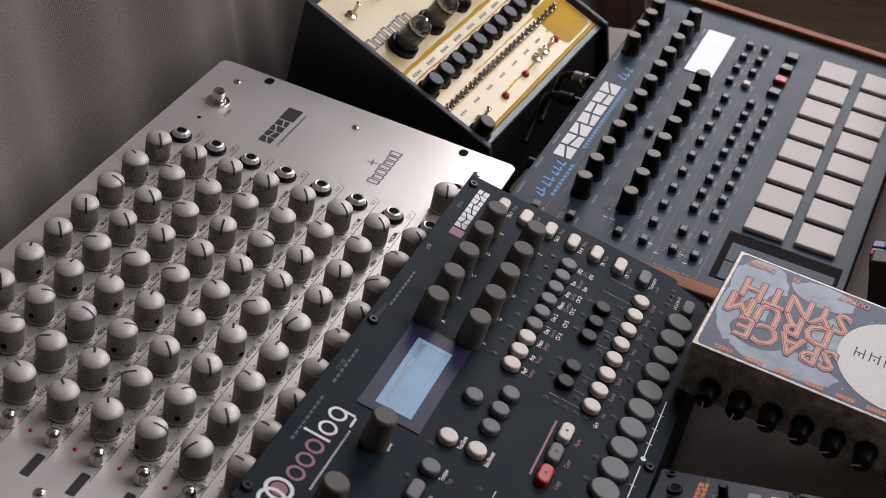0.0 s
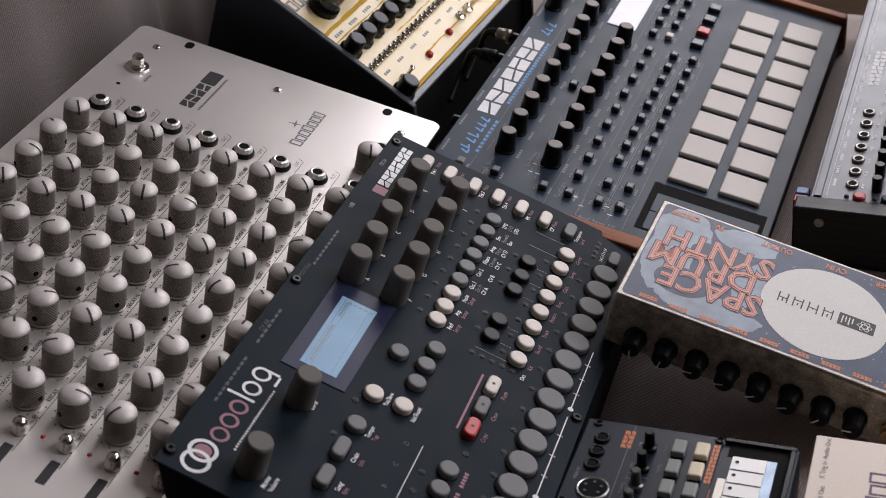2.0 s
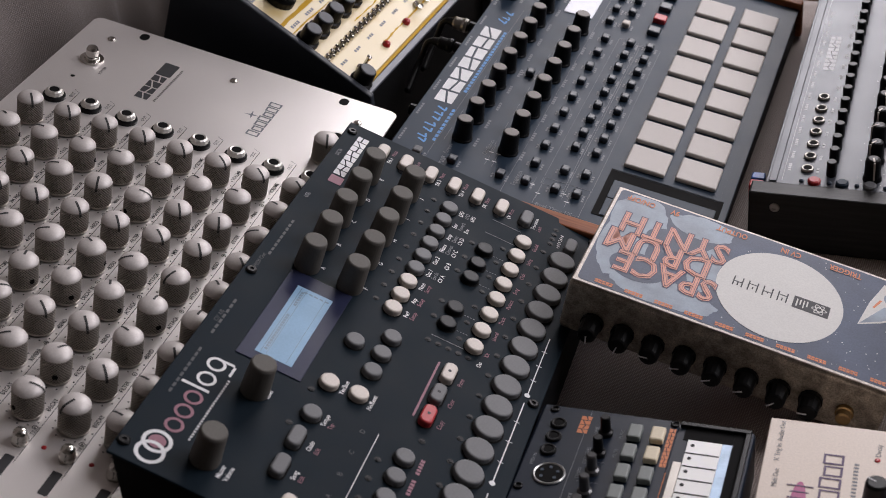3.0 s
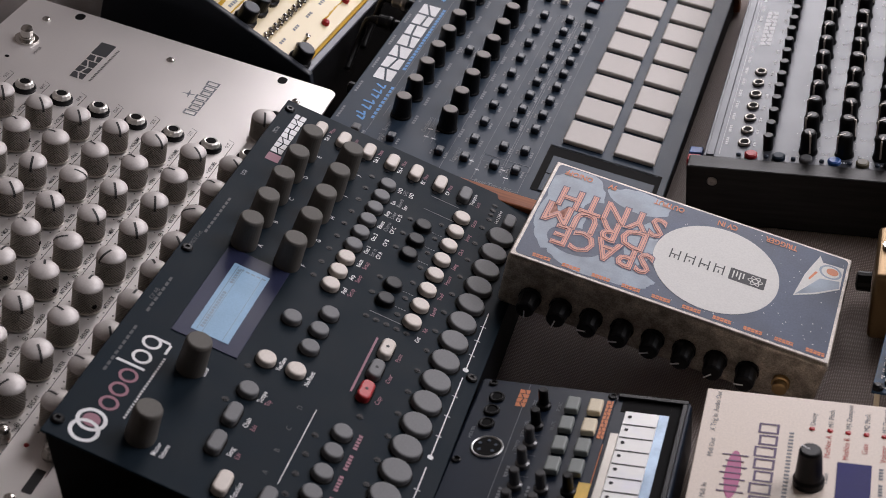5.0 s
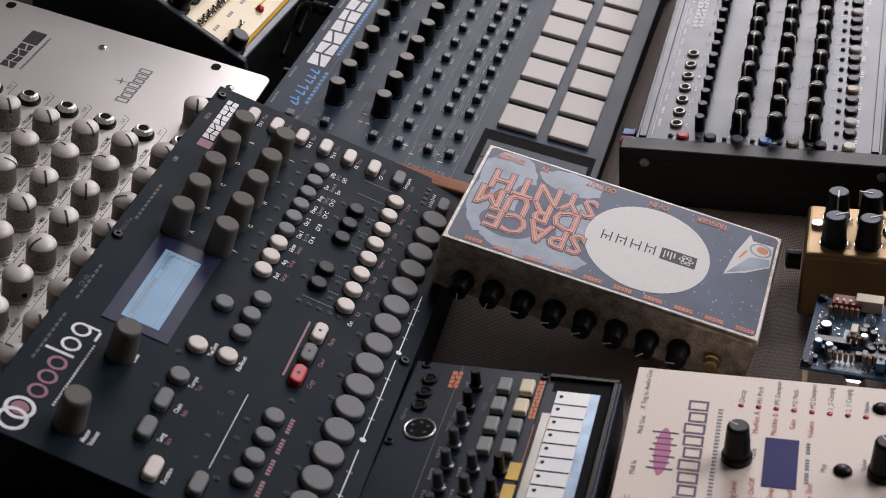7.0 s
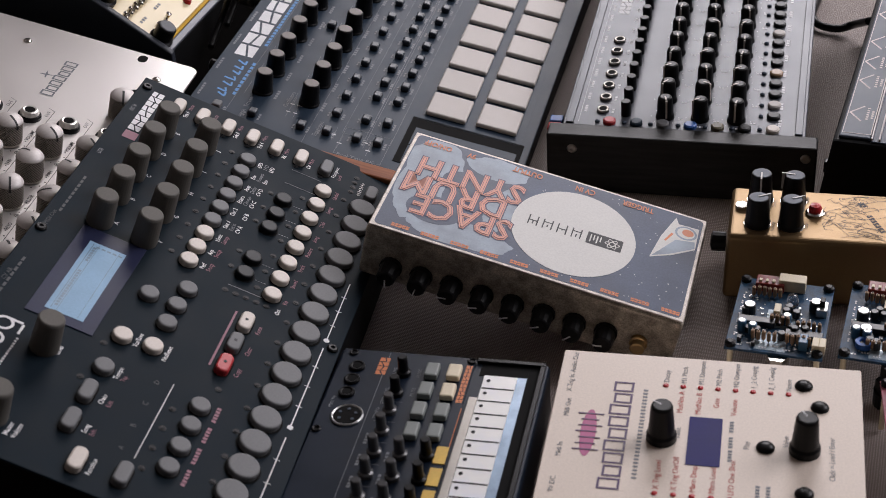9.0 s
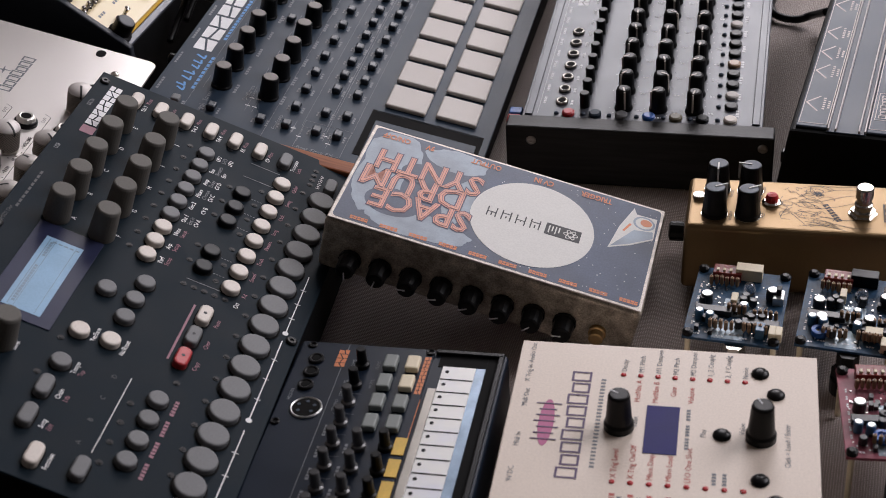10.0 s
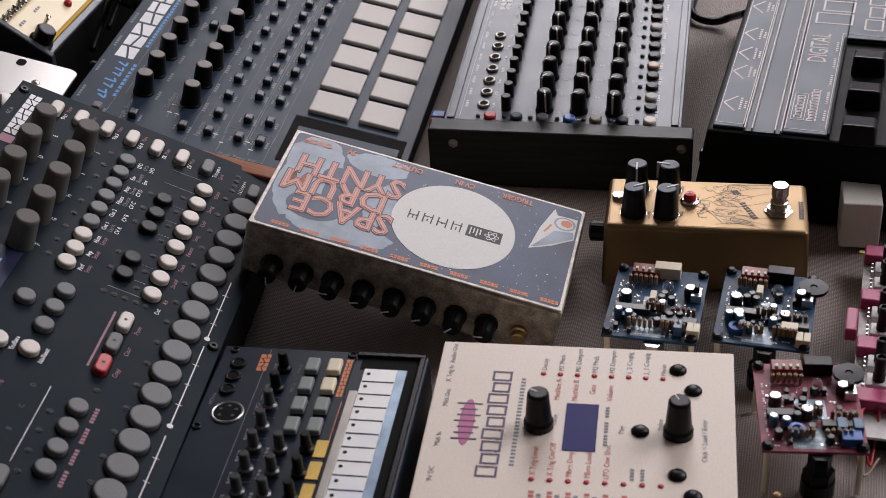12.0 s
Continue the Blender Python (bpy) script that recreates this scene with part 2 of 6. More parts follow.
def part(name, bm, material, parent, label="", at=(0, 0, 0), turn=0.0, smooth=False):
    """One mesh object under a thing or a part; bm may also be a finished mesh, to be shared."""
    if isinstance(bm, bmesh.types.BMesh):
        me = bpy.data.meshes.new(name)
        bm.to_mesh(me)
        bm.free()
        me.materials.append(material)
        if smooth:
            me.polygons.foreach_set("use_smooth", [True] * len(me.polygons))
    else:
        me = bm
    ob = new(name, me)
    ob.parent = parent
    ob.location = [c * U for c in at]
    ob.rotation_euler = (0, 0, radians(turn))
    if label:
        ob["label"] = label
    if name.split("_")[-1] in ("printing", "mark", "ruling", "labels", "drawing", "lettering", "shadow", "print"):
        ob["kind"] = "stuff"
    return ob


def mesh_of(bm, material, name="piece", smooth=False):
    me = bpy.data.meshes.new(name)
    bm.to_mesh(me)
    bm.free()
    me.materials.append(material)
    if smooth:
        me.polygons.foreach_set("use_smooth", [True] * len(me.polygons))
    return me


def box(bm, x0, x1, y0, y1, z0, z1, bevel=0.0, seg=2):
    r = bmesh.ops.create_cube(bm, size=1.0)
    for v in r["verts"]:
        v.co = Vector(((x0 + x1) / 2 + v.co.x * (x1 - x0), (y0 + y1) / 2 + v.co.y * (y1 - y0), (z0 + z1) / 2 + v.co.z * (z1 - z0))) * U
    if bevel:
        edges = list({e for v in r["verts"] for e in v.link_edges})
        bmesh.ops.bevel(bm, geom=edges, offset=bevel * U, segments=seg, profile=0.5, affect="EDGES")
    return bm


def lathe(bm, profile, cx=0.0, cy=0.0, seg=24, rot=None):
    """A turned solid from (radius, height) pairs, closed at both ends."""
    rings = []
    for r, z in profile:
        ring = []
        for i in range(seg):
            a = 2 * math.pi * i / seg
            co = Vector((r * math.cos(a), r * math.sin(a), z))
            if rot:
                co = rot @ co
            ring.append(bm.verts.new((co + Vector((cx, cy, 0))) * U))
        rings.append(ring)
    for a, b in zip(rings, rings[1:]):
        for i in range(seg):
            bm.faces.new((a[i], a[(i + 1) % seg], b[(i + 1) % seg], b[i]))
    bm.faces.new(rings[0][::-1])
    bm.faces.new(rings[-1])
    return bm


def plate(bm, pts, z0, z1):
    """A flat plate with the given outline (anticlockwise)."""
    a = [bm.verts.new(Vector((x, y, z0)) * U) for x, y in pts]
    b = [bm.verts.new(Vector((x, y, z1)) * U) for x, y in pts]
    n = len(pts)
    bm.faces.new(a[::-1]), bm.faces.new(b)
    for i in range(n):
        bm.faces.new((a[i], a[(i + 1) % n], b[(i + 1) % n], b[i]))
    return bm


def round_rect(x0, x1, y0, y1, r, n=5):
    pts = []
    for cx, cy, a0 in ((x1 - r, y1 - r, 0), (x0 + r, y1 - r, 90), (x0 + r, y0 + r, 180), (x1 - r, y0 + r, 270)):
        for i in range(n + 1):
            a = radians(a0 + 90 * i / n)
            pts.append((cx + r * math.cos(a), cy + r * math.sin(a)))
    return pts


def disc(cx, cy, rx, ry, n=32):
    return [(cx + rx * math.cos(2 * math.pi * i / n), cy + ry * math.sin(2 * math.pi * i / n)) for i in range(n)]


def tube(bm, pts, r, seg=8):
    """A round cord or wire through points."""
    pts = [Vector(p) for p in pts]
    rings = []
    for i, p in enumerate(pts):
        d = (pts[min(i + 1, len(pts) - 1)] - pts[max(i - 1, 0)]).normalized()
        s = d.cross(Vector((0.13, 0.21, 0.97)))
        s = s.normalized() if s.length > 1e-4 else Vector((1, 0, 0))
        t = d.cross(s)
        rings.append([bm.verts.new((p + r * (math.cos(2 * math.pi * k / seg) * s + math.sin(2 * math.pi * k / seg) * t)) * U) for k in range(seg)])
    for a, b in zip(rings, rings[1:]):
        for k in range(seg):
            bm.faces.new((a[k], a[(k + 1) % seg], b[(k + 1) % seg], b[k]))
    bm.faces.new(rings[0][::-1]), bm.faces.new(rings[-1])
    return bm


GLYPHS = {}



def letters(bm, words, x, y, size, turn=0.0, z=0.0, height=0.15, align="LEFT", stretch=1.0, fat=0.0):
    """Raised print: the words, in the built-in font, added to bm. x, y: the start (or middle) of the base line."""
    key = (words, align, fat)
    if key not in GLYPHS:
        cu = bpy.data.curves.new("words", "FONT")
        cu.body, cu.align_x, cu.size, cu.resolution_u = words, align, 1.0, 2
        cu.offset = fat
        ob = new("words", cu)
        bpy.context.view_layer.update()
        me = bpy.data.meshes.new_from_object(ob.evaluated_get(bpy.context.evaluated_depsgraph_get()))
        GLYPHS[key] = ([tuple(v.co) for v in me.vertices], [tuple(p.vertices) for p in me.polygons])
        bpy.data.objects.remove(ob)
        bpy.data.curves.remove(cu)
        bpy.data.meshes.remove(me)
    verts, faces = GLYPHS[key]
    c, s = math.cos(radians(turn)), math.sin(radians(turn))
    vs = []
    for vx, vy, _ in verts:
        vx, vy = vx * size * stretch, vy * size
        vs.append(bm.verts.new(Vector((x + c * vx - s * vy, y + s * vx + c * vy, z + height)) * U))
    for f in faces:
        try:
            bm.faces.new([vs[i] for i in f])
        except ValueError:
            pass
    return bm


def bars(bm, n, x, y, w, h, turn=0.0, z=0.0, height=0.15, gap=0.28):
    """Print that cannot be read: a row of n small bars w long in all."""
    c, s = math.cos(radians(turn)), math.sin(radians(turn))
    step = w / n
    for i in range(n):
        a, b = i * step, (i + 1 - gap) * step
        q = [(a, 0), (b, 0), (b, h), (a, h)]
        bm.faces.new([bm.verts.new(Vector((x + c * u - s * v, y + s * u + c * v, z + height)) * U) for u, v in q])
    return bm


def mark(bm, n, x, y, w, h, turn=0.0, z=0.0, height=0.2, stroke=0.24):
    """A maker's mark as a row of n plain shapes: split blocks, or open frames of thin lines where the mark is an outline."""
    c, s = math.cos(radians(turn)), math.sin(radians(turn))
    step = w / n
    for i in range(n):
        a, b = i * step, (i + 0.86) * step
        t, top = min(stroke * h, (b - a) * 0.34), h * (1.0, 0.86, 0.94)[i % 3]
        if stroke < 0.22:
            rects = [(a, a + t, 0, top), (b - t, b, 0, top), (a + t, b - t, 0, t), (a + t, b - t, top - t, top)]
            shapes = [[(u0, v0), (u1, v0), (u1, v1), (u0, v1)] for u0, u1, v0, v1 in rects]
        else:
            p, q, gap = (0.26, 0.5, 0.38)[i % 3] * h, (0.58, 0.34, 0.7, 0.46)[i % 4] * h, 0.12 * h
            shapes = [[(a, 0), (b, 0), (b, q), (a, p)], [(a, p + gap), (b, q + gap), (b, h), (a, h)]]
        for shape in shapes:
            bm.faces.new([bm.verts.new(Vector((x + c * u - s * v, y + s * u + c * v, z + height)) * U) for u, v in shape])
    return bm


def wedge(m, x0, x1, y0, y1, top, back=0.0):
    """A body below a tilted panel: its upper face lies under the panel, its foot stands level on the table."""
    bm = bmesh.new()
    inv = m.inverted()
    up = [(x0, y0), (x1, y0), (x1, y1), (x0, y1)]
    a = [bm.verts.new(Vector((x, y, top)) * U) for x, y in up]
    b = []
    for x, y in up:
        p = m @ (Vector((x, y, top)) * U)
        if y == y1:
            out = m.to_3x3() @ Vector((0, 1, 0))
            p += Vector((out.x, out.y, 0)).normalized() * back * U
        b.append(bm.verts.new(inv @ Vector((p.x, p.y, 0.0005))))
    bm.faces.new(a), bm.faces.new(b[::-1])
    for i in range(4):
        bm.faces.new((a[i], b[i], b[(i + 1) % 4], a[(i + 1) % 4]))
    bmesh.ops.recalc_face_normals(bm, faces=bm.faces)
    bmesh.ops.bevel(bm, geom=list(bm.edges), offset=1.2 * U, segments=2, profile=0.5, affect="EDGES")
    return bm


def thing(name, m, label, category, group=""):
    ob = new(name)
    ob.empty_display_size = 0.02
    ob.matrix_world = m
    return tagged(ob, label, category, group)


def knob_profile(r, h, taper=0.88, lip=0.0):
    return [(r + lip, 0), (r + lip, 0.8 if lip else 0.1), (r, 1.0 if lip else 0.3), (r * taper, h - 1.0), (r * taper - 0.9, h)]


# ---- the room ----
def slab(name, x0, x1, y0, y1, z0, z1, material, label, category):
    ob = part(name, box(bmesh.new(), x0, x1, y0, y1, z0, z1), material, None)
    return tagged(ob, label, category, kind="structure")


slab("floor", -2600, 1800, -2600, 2600, -780, -740, FLOORWOOD, "brown wooden floor in a dim room", "floor")
slab("ceiling", -2600, 1800, -2600, 2600, 2400, 2450, WALLPAINT, "plain pale ceiling of the room", "ceiling")
slab("wall_south", -2600, 1800, -2600, -2500, -740, 2400, WALLPAINT, "plain wall behind the camera", "wall")


def wall_with_window(name, m, x0, x1, half, lo, hi, label):
    """A wall from x0 to x1 with one opening through it, in the plane y = 0 of m."""
    bm = bmesh.new()
    box(bm, x0, -half, 0, 100, -740, 2400)
    box(bm, half, x1, 0, 100, -740, 2400)
    box(bm, -half, half, 0, 100, -740, lo)
    box(bm, -half, half, 0, 100, hi, 2400)
    ob = part(name, bm, WALLPAINT, None)
    ob.matrix_world = m
    tagged(ob, label, "wall", kind="structure")


wall_with_window("wall_north", pose(-0.2, 2.5, 0), -2400, 2000, 700, 800, 2250, "painted wall with a window opening")
wall_with_window("wall_east", pose(1.7, 1.35, 0, 0, 0, -90), -1145, 3845, 1000, 900, 2300, "painted wall with a large window opening beside the table")
slab("wall_west", -2600, -2500, -2495, 2495, -740, 2400, WALLPAINT, "plain painted wall of the room", "wall")

# ---- table, cloth and curtain ----
def table():
    t = thing("table", pose(-0.15, 0.1, -0.74), "table under a grey woven cloth", "table")
    part("tabletop", box(bmesh.new(), -500, 840, -420, 410, 690, 722, 3), MAHOG, t)
    for x, y in ((-460, -380), (800, -380), (-460, 370), (800, 370)):
        part("leg", box(bmesh.new(), x - 30, x + 30, y - 30, y + 30, 0, 690, 3), MAHOG, t)


table()


def cloth():
    bm = bmesh.new()
    nx, ny = 110, 70
    grid = []
    for j in range(ny + 1):
        for i in range(nx + 1):
            x, y = -0.66 + 1.36 * i / nx, -0.33 + 0.85 * j / ny
            dip = 0.012 * max(0.0, min(1.0, (0.03 - x) / 0.05)) * max(0.0, min(1.0, (0.10 - y) / 0.05))
            z = -dip + 0.0012 * noise.noise((x * 9, y * 9, 0)) - 0.0012
            grid.append(bm.verts.new((x, y, z)))
    for j in range(ny):
        for i in range(nx):
            a = j * (nx + 1) + i
            bm.faces.new((grid[a], grid[a + 1], grid[a + nx + 2], grid[a + nx + 1]))
    ob = part("tablecloth", bm, CLOTH, None, smooth=True)
    s = ob.modifiers.new("thickness", "SOLIDIFY")
    s.thickness, s.offset = 0.0015, -1
    tagged(ob, "grey-brown woven cloth spread over the table", "tablecloth")


cloth()


def curtain():
    """Hanging folds behind the silver drum unit."""
    bm = bmesh.new()
    n, rows = 240, 14
    way = [Vector(p) for p in ((-0.68, -0.75), (-0.70, -0.1), (-0.71, 0.22), (-0.70, 0.42), (-0.60, 0.55), (-0.47, 0.60))]
    cols = []
    for i in range(n + 1):
        u = i / n
        s = u * (len(way) - 1)
        k = min(int(s), len(way) - 2)
        p, q = way[k].lerp(way[k + 1], s - k), (way[k + 1] - way[k]).normalized()
        f = 0.013 * math.sin(u * 47 + 1.5 * math.sin(u * 9)) + 0.004 * math.sin(u * 117)
        col = []
        for r in range(rows + 1):
            z = -0.7 + 2.6 * r / rows
            g = f * (1 + 0.1 * math.sin(z * 3))
            col.append(bm.verts.new((p.x - q.y * g, p.y + q.x * g, z)))
        cols.append(col)
    for a, b in zip(cols, cols[1:]):
        for k in range(rows):
            bm.faces.new((a[k], b[k], b[k + 1], a[k + 1]))
    ob = part("curtain", bm, CURTAIN, None, smooth=True)
    s = ob.modifiers.new("thickness", "SOLIDIFY")
    s.thickness = 0.0012
    tagged(ob, "pale grey curtain hanging in soft folds behind the table", "curtain")


curtain()

# ---- silver drum unit with rows of knurled knobs ----
P_CH, P_K = 26.2, 30.0
X_CH, Y_K = -3.4, 7.6
M_SILVER = pose(-0.5670, -0.0548, 0.1180, 0.06, 15.87, 6.28)


def knurled_body(r, h):
    """A knob body with a diamond pattern cut into it."""
    bm = bmesh.new()
    seg, rows = 62, 16
    prof = [(r + 0.25, 0.0), (r + 0.25, 1.2)]
    rings = []
    for rr, z in prof:
        rings.append([bm.verts.new(Vector((rr * math.cos(2 * math.pi * i / seg), rr * math.sin(2 * math.pi * i / seg), z)) * U) for i in range(seg)])
    for j in range(rows):
        z = 1.4 + (h - 1.4) * j / (rows - 1)
        ring = []
        for i in range(seg):
            rr = r + (0.28 if (i + j) % 2 else -0.42)
            a = 2 * math.pi * i / seg
            ring.append(bm.verts.new(Vector((rr * math.cos(a), rr * math.sin(a), z)) * U))
        rings.append(ring)
    for k, (a, b) in enumerate(zip(rings, rings[1:])):
        for i in range(seg):
            j = (i + 1) % seg
            if (i + k) % 2:
                bm.faces.new((a[i], a[j], b[j])), bm.faces.new((a[i], b[j], b[i]))
            else:
                bm.faces.new((a[i], a[j], b[i])), bm.faces.new((a[j], b[j], b[i]))
    bm.faces.new(rings[-1])
    return bm


def jack_mesh(ro, ri, h, seg=24):
    bm = bmesh.new()
    lathe(bm, [(ro, 0), (ro, h * 0.6), (ro - 0.5, h), (ri + 0.6, h), (ri, h - 0.4), (ri, 0.2)], seg=seg)
    return bm


def drum_unit():
    d = thing("drum_synthesizer", M_SILVER, "silver drum synthesizer with rows of knurled metal knobs, tilted forward", "drum machine")
    part("body", wedge(M_SILVER, -24, 200, -322, 150, -2.2), SATIN, d, "black metal housing")
    bm = plate(bmesh.new(), round_rect(-29, 204.5, -330, 153, 5), -2, 0)
    bmesh.ops.bevel(bm, geom=[e for e in bm.edges if abs(e.verts[0].co.z - e.verts[1].co.z) < 1e-6 and e.verts[0].co.z > -1e-6], offset=0.0004, segments=1, affect="EDGES")
    part("front_panel", bm, ALU, d, "brushed silver panel with black printing")
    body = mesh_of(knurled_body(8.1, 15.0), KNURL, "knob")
    cap = mesh_of(lathe(bmesh.new(), [(8.1, 0), (8.3, 0.3), (8.1, 0.9), (7.2, 2.1), (5.4, 3.2), (2.6, 4.0), (0.3, 4.2)], seg=28), DOME, "cap", True)
    sl = bmesh.new()
    for i in range(6):
        r0, r1 = 0.4 + 1.36 * i, 1.76 + 1.36 * i
        zt = lambda r: 15.12 + np.interp(r, (0.3, 2.6, 5.4, 7.2, 8.1, 8.6), (4.2, 4.0, 3.2, 2.1, 0.9, 0.3))
        q = [Vector((-0.7, r0, zt(r0))), Vector((0.7, r0, zt(r0))), Vector((0.7, r1, zt(r1))), Vector((-0.7, r1, zt(r1)))]
        sl.faces.new([sl.verts.new(v * U) for v in q])
    sl.faces.new([sl.verts.new(Vector(v) * U) for v in ((-0.7, 8.62, 15.4), (-0.7, 8.62, 13.2), (0.7, 8.62, 13.2), (0.7, 8.62, 15.4))])
    slot = mesh_of(sl, SLOT, "pointer")
    jack = mesh_of(lathe(bmesh.new(), [(7.7, 0), (7.6, 1.8), (6.9, 2.8), (5.4, 3.0)], seg=28), BLACK, "jack", False)
    ring = mesh_of(lathe(bmesh.new(), [(6.3, 2.6), (6.2, 4.0), (5.3, 5.4), (4.3, 6.0), (3.4, 5.8), (3.2, 3.2)], seg=12), mat("bright_nickel_nut", (0.74, 0.72, 0.68), 0.36, 0.85, var=0.08), "jack_ring", False)
    hole = mesh_of(lathe(bmesh.new(), [(3.3, 2.0), (3.3, 5.5)], seg=18), HOLE, "jack_hole")
    trig = mesh_of(lathe(bmesh.new(), [(4.6, 0), (4.6, 2.2), (4.0, 3.0), (3.9, 6.0), (3.2, 7.6), (1.6, 8.4), (0.2, 8.6)], seg=18), NICKEL, "trigger_button", True)
    led = mesh_of(lathe(bmesh.new(), [(1.4, 0), (1.3, 0.3), (0.8, 0.7), (0.2, 0.8)], seg=12), REDGEM, "indicator")
    setscrew = mesh_of(lathe(bmesh.new(), [(1.5, 0), (1.5, 0.62)], seg=12, rot=Matrix.Rotation(radians(90), 3, "Y")), HOLE, "set_screw")
    rng = random.Random(4)
    names = (("VOLUME",) * 8, ("PAN",) * 8, ("FM FREQ", "ATTACK", "WAVE", "WAVE", "HIGHPASS", "HIGHPASS", "FILTER", "FILTER"), ("FM INT", "FM FREQ", "WAVE", "RESO", "FILTER", "MIX", "RESO", "MIX"),
             ("WAVE", "PITCH", "NOISE", "MIX", "RESO", "ATTACK", "ATTACK", "NOISE"), ("PITCH", "BEND", "TIME", "PITCH", "DECAY N", "ATTACK", "ATTACK", "BEND"),
             ("BEND", "PITCH", "BEND", "PITCH", "BEND", "BEND", "BEND", "PITCH"), ("ATTACK", "PITCH", "PITCH", "REVERB", "REVERB", "FILTER", "FILTER", "FILTER"), ("DECAY", "DECAY", "DECAY", "DECAY N", "DECAY", "DECAY", "DECAY", "DECAY"))
    turns = (-135, 65, None, -135, None, 10, None, None, None)
    ink, rules = bmesh.new(), bmesh.new()
    for c in range(8):
        x = X_CH + c * P_CH
        for k in range(9):
            y = Y_K - k * P_K
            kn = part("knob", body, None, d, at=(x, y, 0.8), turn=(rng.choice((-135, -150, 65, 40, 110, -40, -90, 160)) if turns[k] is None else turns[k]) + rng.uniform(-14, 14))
            part("cap", cap, None, kn, at=(0, 0, 15.0))
            part("pointer", slot, None, kn)
            a = radians(-40)
            part("set_screw", setscrew, None, kn, at=(7.9 * math.cos(a), 7.9 * math.sin(a), 5.6), turn=-40)
            for i in range(11):
                a = radians(-60 - 30 * i + 180)
                plate(ink, disc(x + 10.4 * math.cos(a), y + 10.4 * math.sin(a), 0.52, 0.52, 6), 0.02, 0.12)
            if k % 2 == 0:
                o, q = disc(x + 9.2, y - 9.0, 1.5, 1.5, 12), disc(x + 9.2, y - 9.0, 1.1, 1.1, 12)
                for i in range(12):
                    ink.faces.new([ink.verts.new(Vector((u, v, 0.12)) * U) for u, v in (o[i], o[(i + 1) % 12], q[(i + 1) % 12], q[i])])
                plate(ink, disc(x + 9.2, y - 9.0, 0.5, 0.5, 6), 0.02, 0.12)
            letters(ink, names[k][c], x + 10.2, y + (12.5 if k == 0 else 9.5), 3.7, 90, align="CENTER", fat=0.012, stretch=0.84)
        j = part("output_jack", jack, None, d, at=(x, 40.0, 0), label="nickel output socket")
        part("jack_ring", ring, None, j)
        part("jack_hole", hole, None, j, at=(0, 0, 0.35))
        part("trigger_button", trig, None, d, at=(x + 7.6, -253.5, 0), label="round nickel trigger button")
        part("indicator", led, None, d, at=(x + 20.0, -252, 0))
        letters(ink, "OUT", x + 10.2, 45, 3.6, 90, stretch=0.85)
        letters(ink, "TRIG", x + 11.5, -247, 3.6, 90, stretch=0.85)
        plate(ink, round_rect(x + 5.4, x + 10.8, -281, -264, 0.8), 0.02, 0.14)
        box(rules, x + 11.6, x + 11.95, -268, 53, 0.02, 0.12)
        for i in range(3):
            q = [(11.6 - 1.5 * i, 53 + 0.7 * i), (11.6 - 1.5 * (i + 1), 53 + 0.7 * (i + 1)), (11.6 - 1.5 * (i + 1), 53.35 + 0.7 * (i + 1)), (11.6 - 1.5 * i, 53.35 + 0.7 * i)]
            rules.faces.new([rules.verts.new(Vector((x + u, v, 0.12)) * U) for u, v in q])
    # names printed at the head end as plain shapes
    mark(ink, 4, 49.5, 70, 34, 9.5, 90)
    plate(ink, round_rect(39.5, 50.5, 104.5, 122, 1), 0.02, 0.14)
    bars(ink, 22, 55, 71, 48, 1.6, 90, gap=0.5)
    letters(ink, "POWER", 9, 82, 3.0, 90)
    part("printing", ink, INK, d, "black printed lettering")
    part("ruling", rules, INK, d)
    logo = bmesh.new()
    mark(logo, 7, 131, 69, 48, 9.0, 90, stroke=0.13)
    for a in range(4):
        b = radians(90 * a + 10)
        p, q = Vector((117 + 5.5 * math.cos(b), 93 + 5.5 * math.sin(b), 0)), Vector((math.sin(b), -math.cos(b), 0)) * 0.9
        o = Vector((117, 93, 0))
        logo.faces.new([logo.verts.new((v + Vector((0, 0, 0.2))) * U) for v in (o - q, p, o + q)])
    part("maker_mark", logo, GREYINK, d, "grey outlined maker's mark")
    # large knob and socket on the far corner
    kn = part("knob", body, None, d, at=(178.5, 69.5, 0.8), turn=200)
    part("cap", cap, None, kn, at=(0, 0, 15.0))
    part("pointer", slot, None, kn)
    j = part("output_jack", jack, None, d, at=(179, 93, 0))
    part("jack_ring", ring, None, j)
    part("jack_hole", hole, None, j, at=(0, 0, 0.35))
    # power toggle, screws, slots
    sw = bmesh.new()
    lathe(sw, [(8.2, 0), (8.2, 1.4), (5.4, 1.6), (5.4, 3.4), (4.4, 3.6), (4.2, 8.4), (3.4, 10.0), (0.4, 10.4)], seg=22)
    part("power_switch", sw, NICKEL, d, "nickel push switch", at=(-4.7, 96.5, 0), smooth=False)
    scr = mesh_of(lathe(bmesh.new(), [(3.0, 0), (3.0, 0.6), (2.2, 1.3), (0.3, 1.5)], seg=14), NICKEL, "screw", True)
    for x, y in ((-5.9, 129), (89.4, 126.7), (183.6, 124.3), (96.6, -287), (183, -287), (-5, -287)):
        part("screw", scr, None, d, at=(x, y, 0))
    slotm = mesh_of(plate(bmesh.new(), round_rect(-3.2, 3.2, -4.6, 4.6, 3.1), 0.02, 0.2), HOLE, "mounting_slot")
    for x, y in ((12, 145.5), (166, 145.5), (12, -322), (166, -322)):
        part("mounting_slot", slotm, None, d, at=(x, y, 0))
